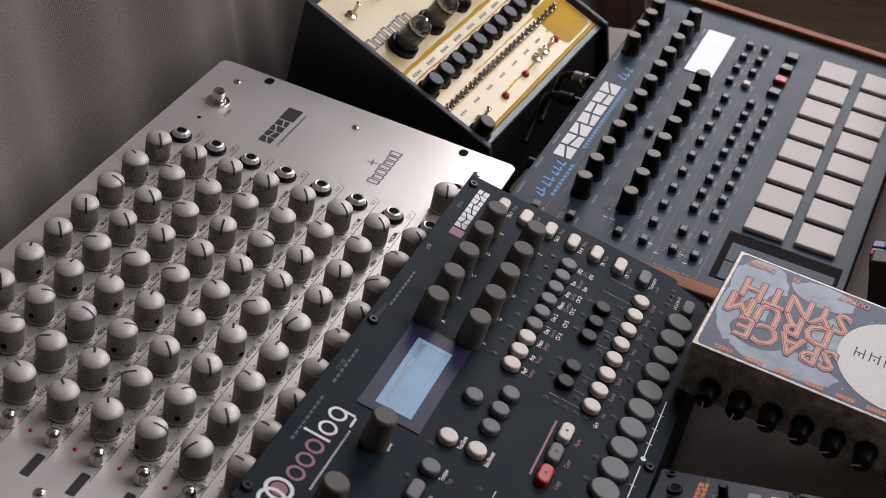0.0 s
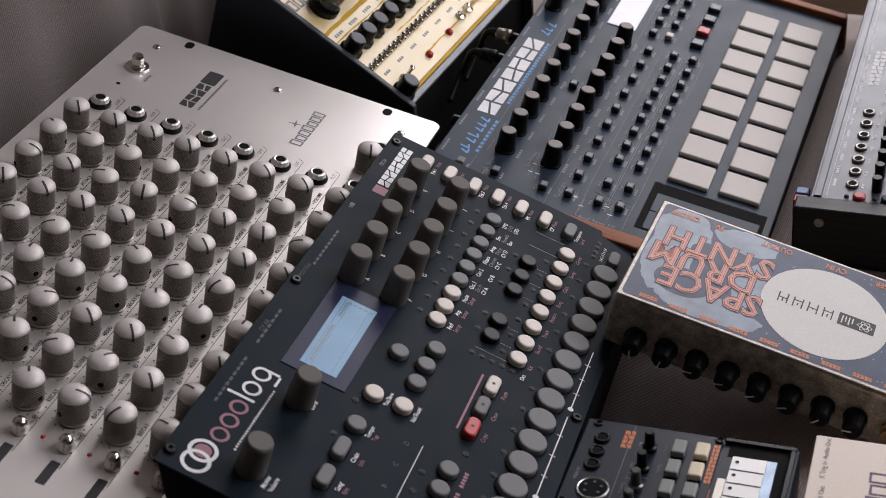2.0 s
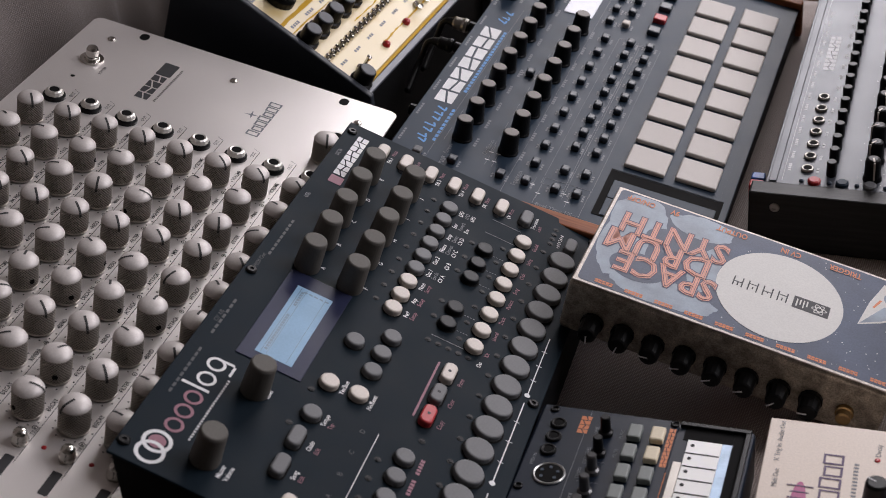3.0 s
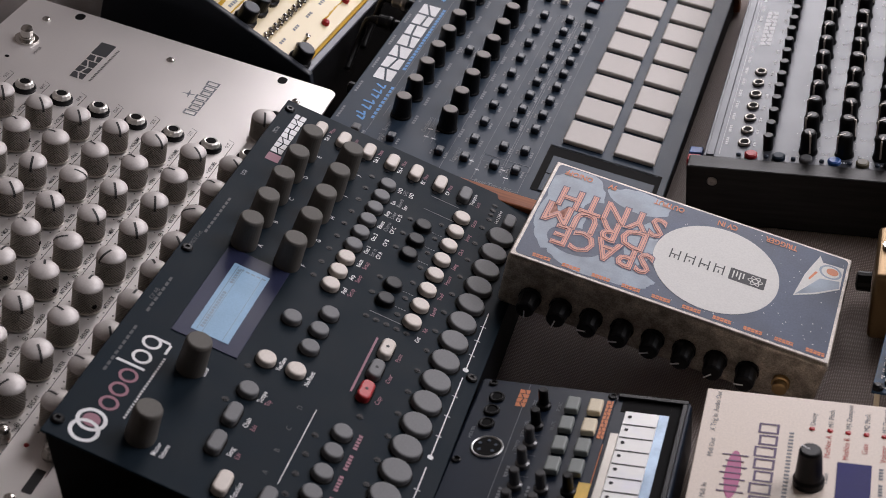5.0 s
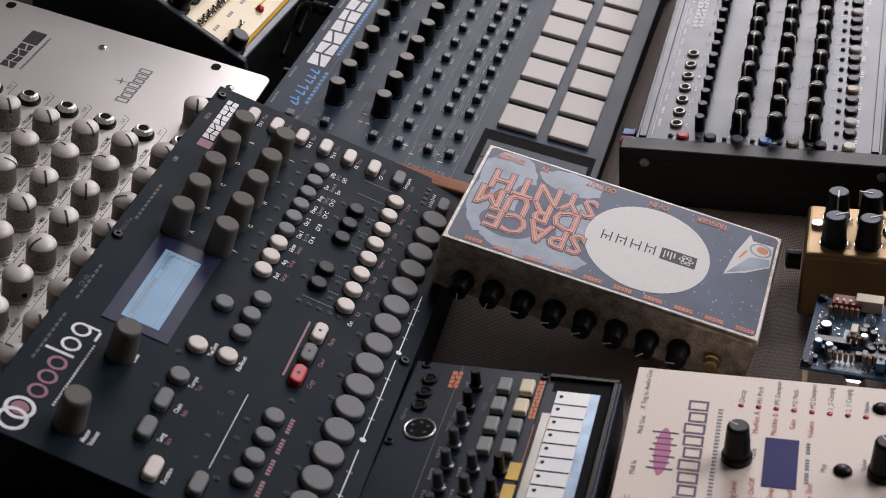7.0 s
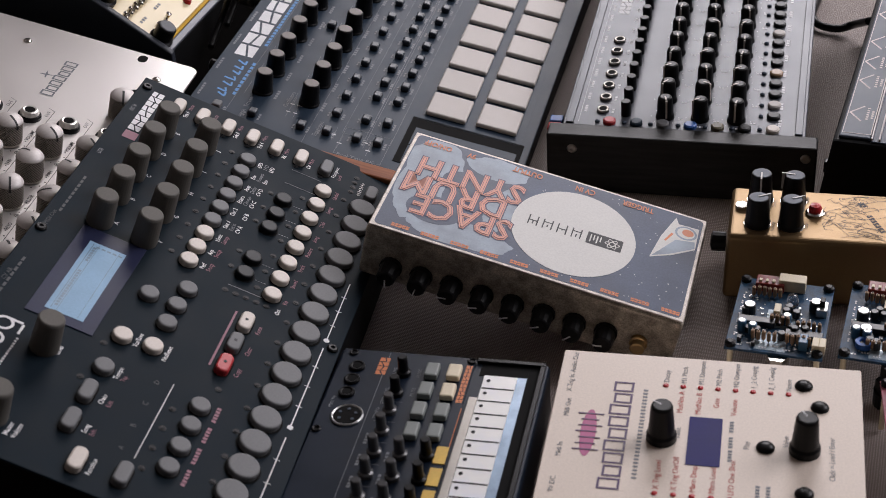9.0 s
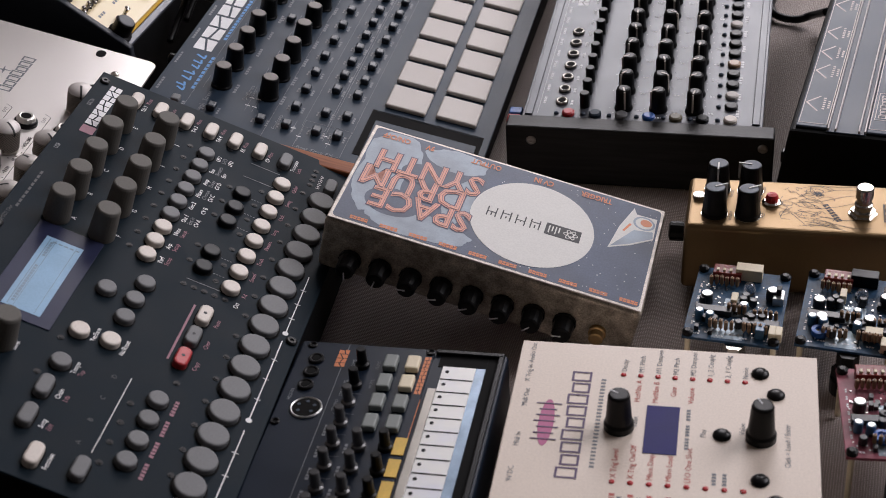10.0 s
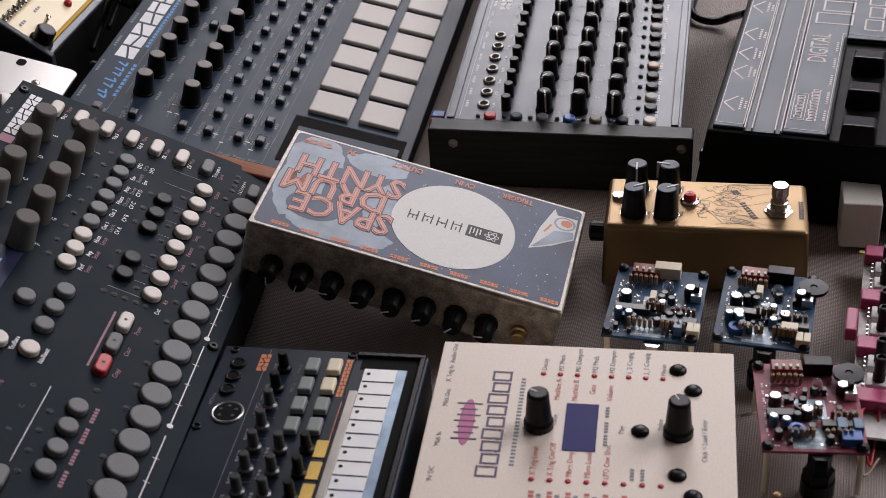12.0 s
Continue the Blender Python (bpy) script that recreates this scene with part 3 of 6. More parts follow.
    dot = mesh_of(plate(bmesh.new(), disc(0, 0, 1.5, 1.5, 12), 0.02, 0.2), HOLE, "indicator_hole")
    for x, y in ((-5.5, 70), (10, 24)):
        part("indicator_hole", dot, None, d, at=(x, y, 0))


drum_unit()

# ---- slate grey four-voice synthesizer ----
M_EL = pose(-0.2743, -0.1420, 0.0698, 23.80, 1.28, 96.67)


def oblong(w, l, h, r):
    bm = plate(bmesh.new(), round_rect(-l / 2, l / 2, -w / 2, w / 2, r, 4), 0, h)
    bmesh.ops.bevel(bm, geom=[e for e in bm.edges if min(e.verts[0].co.z, e.verts[1].co.z) > h * U * 0.9], offset=1.3 * U, segments=4, profile=0.5, affect="EDGES")
    return bm


def synth():
    s = thing("synthesizer", M_EL, "slate grey desktop synthesizer with grey knobs and round keys, tilted forward", "synthesizer")
    part("body", wedge(M_EL, -163, 181, -89, 89, -1.6), SATIN, s, "black steel housing")
    part("front_panel", box(bmesh.new(), -164.5, 182, -90.5, 90.5, -1.5, 0, 0.5), NAVY, s, "dark slate powder-coated panel")
    kn = mesh_of(lathe(bmesh.new(), [(7.5, 0), (7.5, 1), (7.7, 1.4), (6.9, 18.6), (6.4, 19.8), (5.8, 20.2)], seg=30), GREYKNOB, "knob", False)
    for x in (130.4, 104.1, 77.2, 51.3, 24.8):
        part("knob", kn, None, s, at=(x, 61, 0))
    for x in (131, 104, 77.6, 51.2, 24.2):
        part("knob", kn, None, s, at=(x, 34.2, 0))
    part("knob", kn, None, s, at=(-85.4, 47.3, 0))
    part("knob", kn, None, s, at=(-142.5, 49.4, 0))
    obl = {m: mesh_of(oblong(7.6, 15.0, 4.2, 3.4), m, "key") for m in (CREAM, GREYKEY, REDKEY)}
    well = mesh_of(plate(bmesh.new(), round_rect(-8.4, 8.4, -4.7, 4.7, 4.2), 0.02, 0.12), HOLE, "key_well")
    for i, y in enumerate((61.6, 45.2, 27.8, 11.3, -5.1, -21.9)):
        k = part("key", obl[CREAM], None, s, at=(162, y, 0), label="cream oblong key")
        part("key_well", well, None, k)
    k = part("key", obl[GREYKEY], None, s, at=(162, -39.1, 0))
    part("key_well", well, None, k)
    part("key", obl[GREYKEY], None, s, at=(153.4, -71.7, 0))
    rk = lambda r, h: [(r + 0.1, 0), (r, h - 0.9), (r - 0.4, h - 0.25), (r - 1.1, h)]
    rnd = {m: mesh_of(lathe(bmesh.new(), rk(5.3, 3.8), seg=22), m, "key") for m in (CREAM, GREYKEY, DARKKEY)}
    rim = mesh_of(lathe(bmesh.new(), [(6.2, 0.02), (6.2, 0.2), (5.6, 0.25)], seg=22), HOLE, "key_collar")

    def key(x, y, m):
        k = part("key", rnd[m], None, s, at=(x, y, 0))
        part("key_collar", rim, None, k)

    for i in range(9):
        key(136.5 - 14.34 * i, 6.8, GREYKEY if i < 6 else CREAM)
    for x in (111.5, 94.9, 79.0, 45.8, 29.9):
        key(x, -24.3, DARKKEY)
    for i in range(8):
        key(136.9 - 16.5 * i, -43.5, CREAM)
    for x, y, m in ((-57.2, 16.5, CREAM), (-56, 0, CREAM), (-18.3, 15.9, GREYKEY), (-2.4, -0.9, GREYKEY), (-18.4, -0.1, GREYKEY), (-34.8, -0.2, GREYKEY), (-84.1, 16.3, GREYKEY),
                    (-84.3, -35.6, GREYKEY), (-99.7, -35.6, GREYKEY), (-115.8, -35.6, GREYKEY), (-131.4, -35.1, GREYKEY)):
        key(x, y, m)
    dot = mesh_of(lathe(bmesh.new(), [(1.0, 0), (1.0, 0.08)], seg=10), INK, "key_symbol")
    for x, y, m in ((-104.6, 16.9, GREYKEY), (-126.8, 16.7, GREYKEY), (-149.3, 4.3, CREAM), (-147, -17.7, GREYKEY), (-10, -37.3, CREAM), (-29.4, -36.9, GREYKEY), (-48.5, -37, REDKEY)):
        k = part("key", obl[m], None, s, at=(x, y, 0), label={REDKEY: "red record key"}.get(m, ""))
        part("key_well", well, None, k)
        if y < -30:
            part("key_symbol", dot, None, k, at=(0, 0, 4.22))
    trig = mesh_of(lathe(bmesh.new(), rk(8.2, 3.5), seg=30), GREYKEY, "trigger_key")
    trim = mesh_of(lathe(bmesh.new(), [(9.4, 0.02), (9.4, 0.2), (8.9, 0.25)], seg=26), HOLE, "key_collar")
    for i in range(16):
        k = part("trigger_key", trig, None, s, at=(135 - 19.05 * i, -70.4 + 0.2 * i, 0))
        part("key_collar", trim, None, k)
    # display
    part("display_bezel", box(bmesh.new(), -65, 17, 29.8, 67, 0.02, 0.5, 0.2), LCDDARK, s, "dark glossy display frame")
    part("display", box(bmesh.new(), -58.2, 5.5, 37.6, 58.8, 0.5, 0.7), LCD, s, "softly glowing pale blue display")
    lines = bmesh.new()
    box(lines, -57, 4, 55.8, 56.2, 0.71, 0.75), box(lines, -57, 4, 52.6, 52.9, 0.71, 0.75), box(lines, -57, 4, 41.0, 41.3, 0.71, 0.75)
    bars(lines, 14, -54, 53.4, 34, 1.8, 0, 0.6), bars(lines, 6, -12, 53.4, 14, 1.8, 0, 0.6), bars(lines, 5, 2.6, 39, 16, 1.2, 90, 0.6)
    part("display_print", lines, mat("display_ink", (0.13, 0.20, 0.27), 0.4), s, "faint lines on the display")
    # screws, lamps
    scr = mesh_of(lathe(bmesh.new(), [(3.2, 0.02), (3.2, 0.9), (2.4, 1.5), (1.3, 1.5), (1.2, 0.7)], seg=16), BLACK, "screw")
    for x, y in ((171.4, 85.8), (0.7, 85.6), (-0.7, -86), (-154.1, 86.5), (171, -84), (-156, -84)):
        part("screw", scr, None, s, at=(x, y, 0))
    lamp = mesh_of(lathe(bmesh.new(), [(1.9, 0.02), (1.8, 0.35), (1.2, 0.3), (0.9, 0.6)], seg=12), DARKKEY, "indicator")
    spots = [(140.3 - 14.34 * i, 18.0) for i in range(9)] + [(123.2 - 16.5 * i, -34.1) for i in range(7)] + [(138.9 - 19.05 * i, -57.3) for i in range(16)] + [(152.9, 61.6 - 16.6 * i) for i in range(7)]
    spots += [(11.8, -18.8 - 6.15 * i) for i in range(5)] + [(150.3 + 5.7 * i, -59.3) for i in range(4)] + [(-66, -40), (-66, 23), (-95, 24), (-92, -24), (-107, -24), (-122, -24), (-137, -24), (115.2, -15.5), (98.6, -15.5), (82.6, -15.5), (49.5, -15.5), (33.6, -15.5)]
    for x, y in spots:
        part("indicator", lamp, None, s, at=(x, y, 0))
    # printing
    w, g, p, g2 = bmesh.new(), bmesh.new(), bmesh.new(), bmesh.new()
    for i, (a, b) in enumerate(zip("EDCBA", "JIHGF")):
        letters(w, a, 134.5 - 26.6 * i, 51.2, 4.0)
        letters(w, b, 134.5 - 26.6 * i, 24.4, 4.0)
    for i, (a, b, e) in enumerate((("LFO", "LFO", "LFO"), ("Env", "Reverb", "Env"), ("Amp", "Delay", "CV D"), ("Filters", "Chorus", "CV C"), ("Osc 2", "", "CV B"), ("Osc 1", "Ext In", "CV A"), ("Note", "Setup", ""), ("Arp", "Setup", ""), ("Perf", "Setup", ""))):
        x = 135.5 - 14.34 * i
        letters(w, a, x, -2.9, 3.9, stretch=0.86, fat=0.012)
        letters(p if i > 5 else g2, b, x, -6.7, 3.9, stretch=0.86)
        letters(w, e, x, -10.6, 3.9, stretch=0.86, fat=0.012)
    for t, x, y in (("Oct", 8, -51.5), ("Level", -87, 38.8), ("No/Reset", -62, -9.3), ("Yes/Save", -60, 7.2), ("Function", -154, -4.2), ("Tempo", -87.5, 7.2), ("Chain", -108, 7.4), ("Song", -130, 7.2), ("Master", -150, 38.5), ("Volume", -150, 34.5),
                    ("USB", 85, 84), ("DC In", 140, 84), ("Power", 155, 78)):
        letters(w if y < 75 else g2, t, x, y, 3.7, stretch=0.86, fat=0.01)
    for x, y in ((-87.5, 3.4), (-108, 3.4), (-130, 3.4)):
        letters(p, "Tap" if x > -100 else "Edit", x, y, 3.5, stretch=0.86)
    for i, t in enumerate(("Trk 1", "Trk 2", "Trk 3", "Trk 4", "FX", "CV")):
        y = (61.6, 45.2, 27.8, 11.3, -5.1, -21.9)[i] - 8.0
        letters(w, t, 155.8, y, 3.7, stretch=0.86, fat=0.012)
        letters(p, "Mute", 165.6 if i < 4 else 161.5, y, 3.7, stretch=0.86)
    letters(w, "Transpose", 156.8, -46.6, 3.7, stretch=0.86), letters(p, "Lock", 156.8, -50.4, 3.7, stretch=0.86)
    for i, t in enumerate(("Global", "Swing", "Click", "Song", "Pattern", "Track", "Sound", "Kit")):
        letters(p, t, 134.5 - 16.5 * i, -53.2, 3.6, stretch=0.9)
    for x, y, t in ((-14, -46.6, "Paste"), (-33.5, -46.6, "Clear"), (-52.5, -46.2, "Copy")):
        letters(p, t, x, y, 3.7, stretch=0.9)
    for i in range(4):
        bars(p, 5, -90 - 16 * i, -46, 12, 2.2)
        letters(g, "DCBA"[i], -80 - 17 * i, -12, 4)
    bars(g, 9, 20, 82, 40, 1.5), bars(g, 7, -60, 82, 34, 1.5), bars(g, 9, -112, 82, 40, 1.5)
    letters(g, "MIDI Out", 5, 84, 3.6), letters(g, "CV AB", -50, 84, 3.6)
    letters(w, "1:4 2:4 3:4 4:4", 149.0, -65.4, 3.2, stretch=0.86)
    mark(w, 8, 120.5, 73, 50, 7.4, stroke=0.26)
    box(w, -133, -75, -18.9, -18.5, 0.02, 0.15)
    for a, b in ((60, 4), (-3, -72), (-80, -150)):
        box(w, b, a, -81.6, -81.0, 0.02, 0.15)
        plate(w, disc(b, -81.3, 1.7, 1.7, 12), 0.02, 0.16)
        for i, t in enumerate(range(3)):
            box(w, b + (a - b) * (i + 1) / 4 - 0.2, b + (a - b) * (i + 1) / 4 + 0.2, -83, -79.6, 0.02, 0.15)
    box(p, -51, -2, -30.6, -29.4, 0.02, 0.15)
    for x, y0, y1 in ((148, -39.5, -20.3), (131.8, -40.5, -19.7), (17.2, -43.2, -19)):
        box(g2, x - 0.2, x + 0.2, y0, y1, 0.02, 0.14)
    for x in (111.5, 94.9, 79.0, 45.8, 29.9):
        for i in range(5):
            box(g2, x - 0.2, x + 0.2, -37.4 + 1.8 * i, -36.3 + 1.8 * i, 0.02, 0.14)
    part("grey_printing", g2, GREYINK, s, "grey printed lettering")
    part("white_printing", w, WHITE, s, "white printed lettering")
    part("grey_printing", g, DIMINK, s)
    part("pink_printing", p, PINKINK, s, "dusky pink printed lettering")
    lg, lp = bmesh.new(), bmesh.new()
    for cx in (-153.5, -145.5):
        o = disc(cx, 73.2, 7.6, 7.6, 28)
        i_ = disc(cx, 73.2, 5.6, 5.6, 28)
        for k in range(28):
            q = [o[k], o[(k + 1) % 28], i_[(k + 1) % 28], i_[k]]
            lg.faces.new([lg.verts.new(Vector((x, y, 0.18 + 0.02 * (cx > -150))) * U) for x, y in q])

    def ring(bm, cx, cy, ro, ri, z):
        o, i_ = disc(cx, cy, ro, ro, 24), disc(cx, cy, ri, ri, 24)
        for k in range(24):
            q = [o[k], o[(k + 1) % 24], i_[(k + 1) % 24], i_[k]]
            bm.faces.new([bm.verts.new(Vector((x, y, z)) * U) for x, y in q])

    for i in range(3):
        ring(lp, -131.0 + 11.2 * i, 71.0, 5.0, 3.4, 0.2)
    box(lg, -101.5, -99.8, 66, 81, 0.02, 0.2)
    ring(lg, -92.5, 71.0, 5.2, 3.6, 0.2), ring(lg, -80, 71.0, 5.2, 3.6, 0.2)
    box(lg, -76.5, -74.9, 62.5, 71, 0.02, 0.19), box(lg, -84, -76.6, 61.2, 62.6, 0.02, 0.19)
    plate(lp, disc(-145.5, 73.2, 4.4, 4.4, 20), 0.02, 0.16)
    plate(lp, round_rect(110.5, 118.8, 72, 80.5, 0.6), 0.02, 0.2)
    bars(lg, 24, -136, 60.2, 50, 1.2, gap=0.5)
    part("maker_mark", lg, WHITE, s, "white block mark")
    part("maker_mark", lp, PINKINK, s, "pink block mark")


synth()

# ---- slate blue drum machine with sixteen pads ----
M_TP = pose(-0.2755, 0.1813, 0.0469, 13.54, 1.26, 81.85) @ pose(0, 0, 0, 0, 0, 12.0)


def pad_machine():
    t = thing("drum_machine", M_TP, "slate blue drum machine with sixteen pale pads and wooden end cheeks", "drum machine")
    part("body", wedge(M_TP, -131, 251, -122, 103.5, -2), SATIN, t, "black housing")
    part("front_panel", box(bmesh.new(), -132, 252, -124, 105, -2, 0, 0.8), SLATE, t, "dark slate blue panel")
    for x0, x1 in ((-145, -132.2), (252.2, 262)):
        bm = wedge(M_TP, x0, x1, -125, 106, 5)
        part("end_cheek", bm, MAHOG, t, "reddish brown wooden end cheek")
    kb = mesh_of(lathe(bmesh.new(), [(7.2, 0), (7.2, 1.2), (6.7, 1.8), (5.7, 15.4), (5.1, 16.2)], seg=24), BLACK, "knob")
    kc = mesh_of(lathe(bmesh.new(), [(4.9, 0), (4.6, 0.35)], seg=20), CAPGREY, "cap")
    spots = [(206.8 - 23.4 * i, 94.4) for i in range(4)] + [(209.4 - 25.97 * i, 63.2) for i in range(12)] + [(112.6 - 26.9 * i, 30.0) for i in range(8)]
    for x, y in spots:
        k = part("knob", kb, None, t, at=(x, y, 0), label="black knob with a grey top")
        part("cap", kc, None, k, at=(0, 0, 16.2))
    pm = bmesh.new()
    box(pm, -14.2, 14.2, -14.4, 14.4, 0.2, 3.6, 1.3, 3)
    pm = mesh_of(pm, PAD, "pad")
    for i in range(8):
        for y in (-61, -96.8):
            part("pad", pm, None, t, at=(-38.4 + 34.8 * i + (2 if y < -80 else 0), y, 0), label="pale grey rubber pad")
    part("pad_bed", box(bmesh.new(), -60, 226, -116, -42, 0.02, 0.3), SLATE, t)
    part("display", box(bmesh.new(), 137, 215, 26.4, 49.6, 0.02, 0.8, 0.3), PAPERLCD, t, "pale grey-white display")
    bt = {m: mesh_of(box(bmesh.new(), -3.5, 3.5, -3.1, 3.1, 0, 4.4, 1.2), m, "button") for m in (BLACK, BLUEKEY, CREAM, REDKEY, GREYKEY)}
    rows = [(206.7 - 22.1 * i, 12.5, BLUEKEY) for i in range(4)] + [(208.2 - 22.2 * i, -0.5, CREAM if i == 3 else BLUEKEY) for i in range(4)]
    rows += [(111 - 24.0 * i, 8.7, BLUEKEY) for i in range(10)] + [(114.6 - 20.35 * i, -11, BLUEKEY) for i in range(9)] + [(115.8 - 20.5 * i, -26, BLUEKEY) for i in range(9)]
    rows += [(-79.6, -11.8, BLUEKEY), (-77.3, -26.3, BLUEKEY), (-103.8, -11.9, BLUEKEY), (-102.7, -26.4, BLUEKEY), (-106.5, 26.1, BLUEKEY), (-107, 60.1, BLUEKEY), (29.3, 45.7, BLUEKEY), (-109.5, 84.4, GREYKEY)]
    for x, y, m in rows:
        part("button", bt[m], None, t, at=(x, y, 0))
    wide = {m: mesh_of(box(bmesh.new(), -5, 5, -5.0, 5.0, 0, 4.4, 0.9), m, "button") for m in (BLUEKEY, REDKEY)}
    for i in range(4):
        part("button", wide[REDKEY if i == 2 else BLUEKEY], None, t, at=(209 - 22 * i, -23, 0))
    # touch strips in their recess
    part("strip_recess", box(bmesh.new(), -116, -58, -119, -40, 0.02, 0.3), HOLE, t, "dark recess for the touch strips")
    for x0, x1 in ((-93, -71), (-115, -94)):
        part("touch_strip", box(bmesh.new(), x0, x1, -116, -45, 0.3, 0.7, 0.2), SLATE, t, "slate touch strip")
    g, w, b = bmesh.new(), bmesh.new(), bmesh.new()
    rng = random.Random(9)
    for x, y in spots:
        bars(g, 4, x - 6, y - 11.5, 12, 2.0)
        box(g, x - 8, x + 8, y + 10.5, y + 10.7, 0.02, 0.12)
    for x, y, _ in rows:
        bars(g, 3, x - 4.5, y - 5.8, 8, 1.6)
    # printed curves, frames and small captions of the sections
    for i, (x, y) in enumerate(((-82, 38), (-82, 33), (-92, 38), (-92, 33), (-104, 2), (-112, -4), (-104, -20), (-112, -24))):
        bars(w, 1, x, y, 4.5, 0.9, 90)
        box(g, x - 7, x + 9, y + 1.5, y + 1.7, 0.02, 0.12)
    for x0, x1, y0, y1 in ((-100, 118, -34.5, -18.5), (-125, -92, -34, -2), (-100, 120, -17, -1)):
        for q in ((x0, x1, y0, y0 + 0.25), (x0, x1, y1, y1 + 0.25), (x0, x0 + 0.25, y0 + 0.25, y1), (x1 - 0.25, x1, y0 + 0.25, y1)):
            box(g, *q, 0.125, 0.2)
    for x, y, _ in rows:
        bars(g, 2, x + 5.5, y - 1, 5, 1.2, 90), bars(g, 2, x - 4, y + 4.6, 6, 1.2)
    for i in range(9):
        bars(g, 5, -100 + 36 * i, 100.5, 16, 1.7)
    for i in range(8):
        bars(w, 1, -40 + 34.8 * i, -44.5, 3, 2)
    for t0, x, y in (("Oscillators", -88, 42), ("Envelopes", -112, 14), ("Real Time FX", -126, -4), ("Screen", -100, 66), ("Tweak", -116, 66)):
        letters(g, t0, x, y, 4.6, -90 if t0 == "Real Time FX" else 0)
    box(g, -126, 226, 20.6, 20.8, 0.02, 0.12), box(g, -126, 120, 78, 78.2, 0.02, 0.12)
    mark(w, 7, -40, 83.5, 122, 13.5, stroke=0.27)
    bars(b, 22, -20, 79, 100, 2.4)
    for i, (x, y, a) in enumerate(((-94, 84, 60), (-88, 85, 75), (-80, 84, 65), (-72, 84, 80), (-64, 84, 62), (-57, 84, 70), (-50, 84, 60), (92, 84, 55), (99, 83, 70), (107, 83, 60))):
        bars(b, 1, x, y, 9 + (i * 5) % 4, 1.7, a)
        bars(b, 1, x, y, 6, 1.5, a - 55)
    bars(b, 9, -90, 78.5, 46, 2.2)
    part("grey_printing", g, GREYINK, t)
    part("maker_mark", w, WHITE, t, "white block mark")
    part("blue_printing", b, BLUEINK, t, "blue printed mark")
    for x in (-40, 60, 96):
        part("rear_socket", lathe(bmesh.new(), [(4.5, 0), (4.5, 8), (3, 9)], seg=14, rot=Matrix.Rotation(radians(-90), 3, "X")), BLACK, t, at=(x, 105.2, -14))


pad_machine()


def jack_lead(x, metal, label):
    """A plug pushed into the rear of the pad machine, its lead dropping to the table."""
    p = thing("jack_lead", M_TP @ pose(x * U, 0.1145, -0.014), label, "cable", "leads behind the drum machine")
    along = Matrix.Rotation(radians(-90), 3, "X")
    part("plug", lathe(bmesh.new(), [(3.2, 0), (5.6, 0.4), (5.8, 3), (5.2, 5), (5.0, 11), (4.2, 12)], seg=16, rot=along), metal, p)
    part("strain_relief", lathe(bmesh.new(), [(3.6, 12.2), (2.6, 18)], seg=12, rot=along), BLACK, p)
    part("lead", tube(bmesh.new(), curve_pts([(0, 17, 0), (0, 21, -4), (-2, 23, -14), (-12, 24, -24), (-32, 22, -30)]), 2.6), BLACK, p, smooth=True)


def curve_pts(ctrl, n=10):
    out = []
    for i in range(len(ctrl) - 1):
        p0, p1, p2, p3 = (Vector(ctrl[max(0, min(len(ctrl) - 1, i + k))]) for k in (-1, 0, 1, 2))
        for j in range(n):
            t = j / n
            out.append(0.5 * ((2 * p1) + (p2 - p0) * t + (2 * p0 - 5 * p1 + 4 * p2 - p3) * t * t + (3 * p1 - p0 - 3 * p2 + p3) * t ** 3))
    return out + [Vector(ctrl[-1])]


jack_lead(96, DULLMETAL, "grey metal jack plug on a black lead")
jack_lead(60, BLACK, "black jack plug on a black lead")

# ---- yellow tube drum machine in a black wedge ----
M_MX = pose(-0.4217, 0.1561, 0.0496, 35.16, 0.0, 91.11)


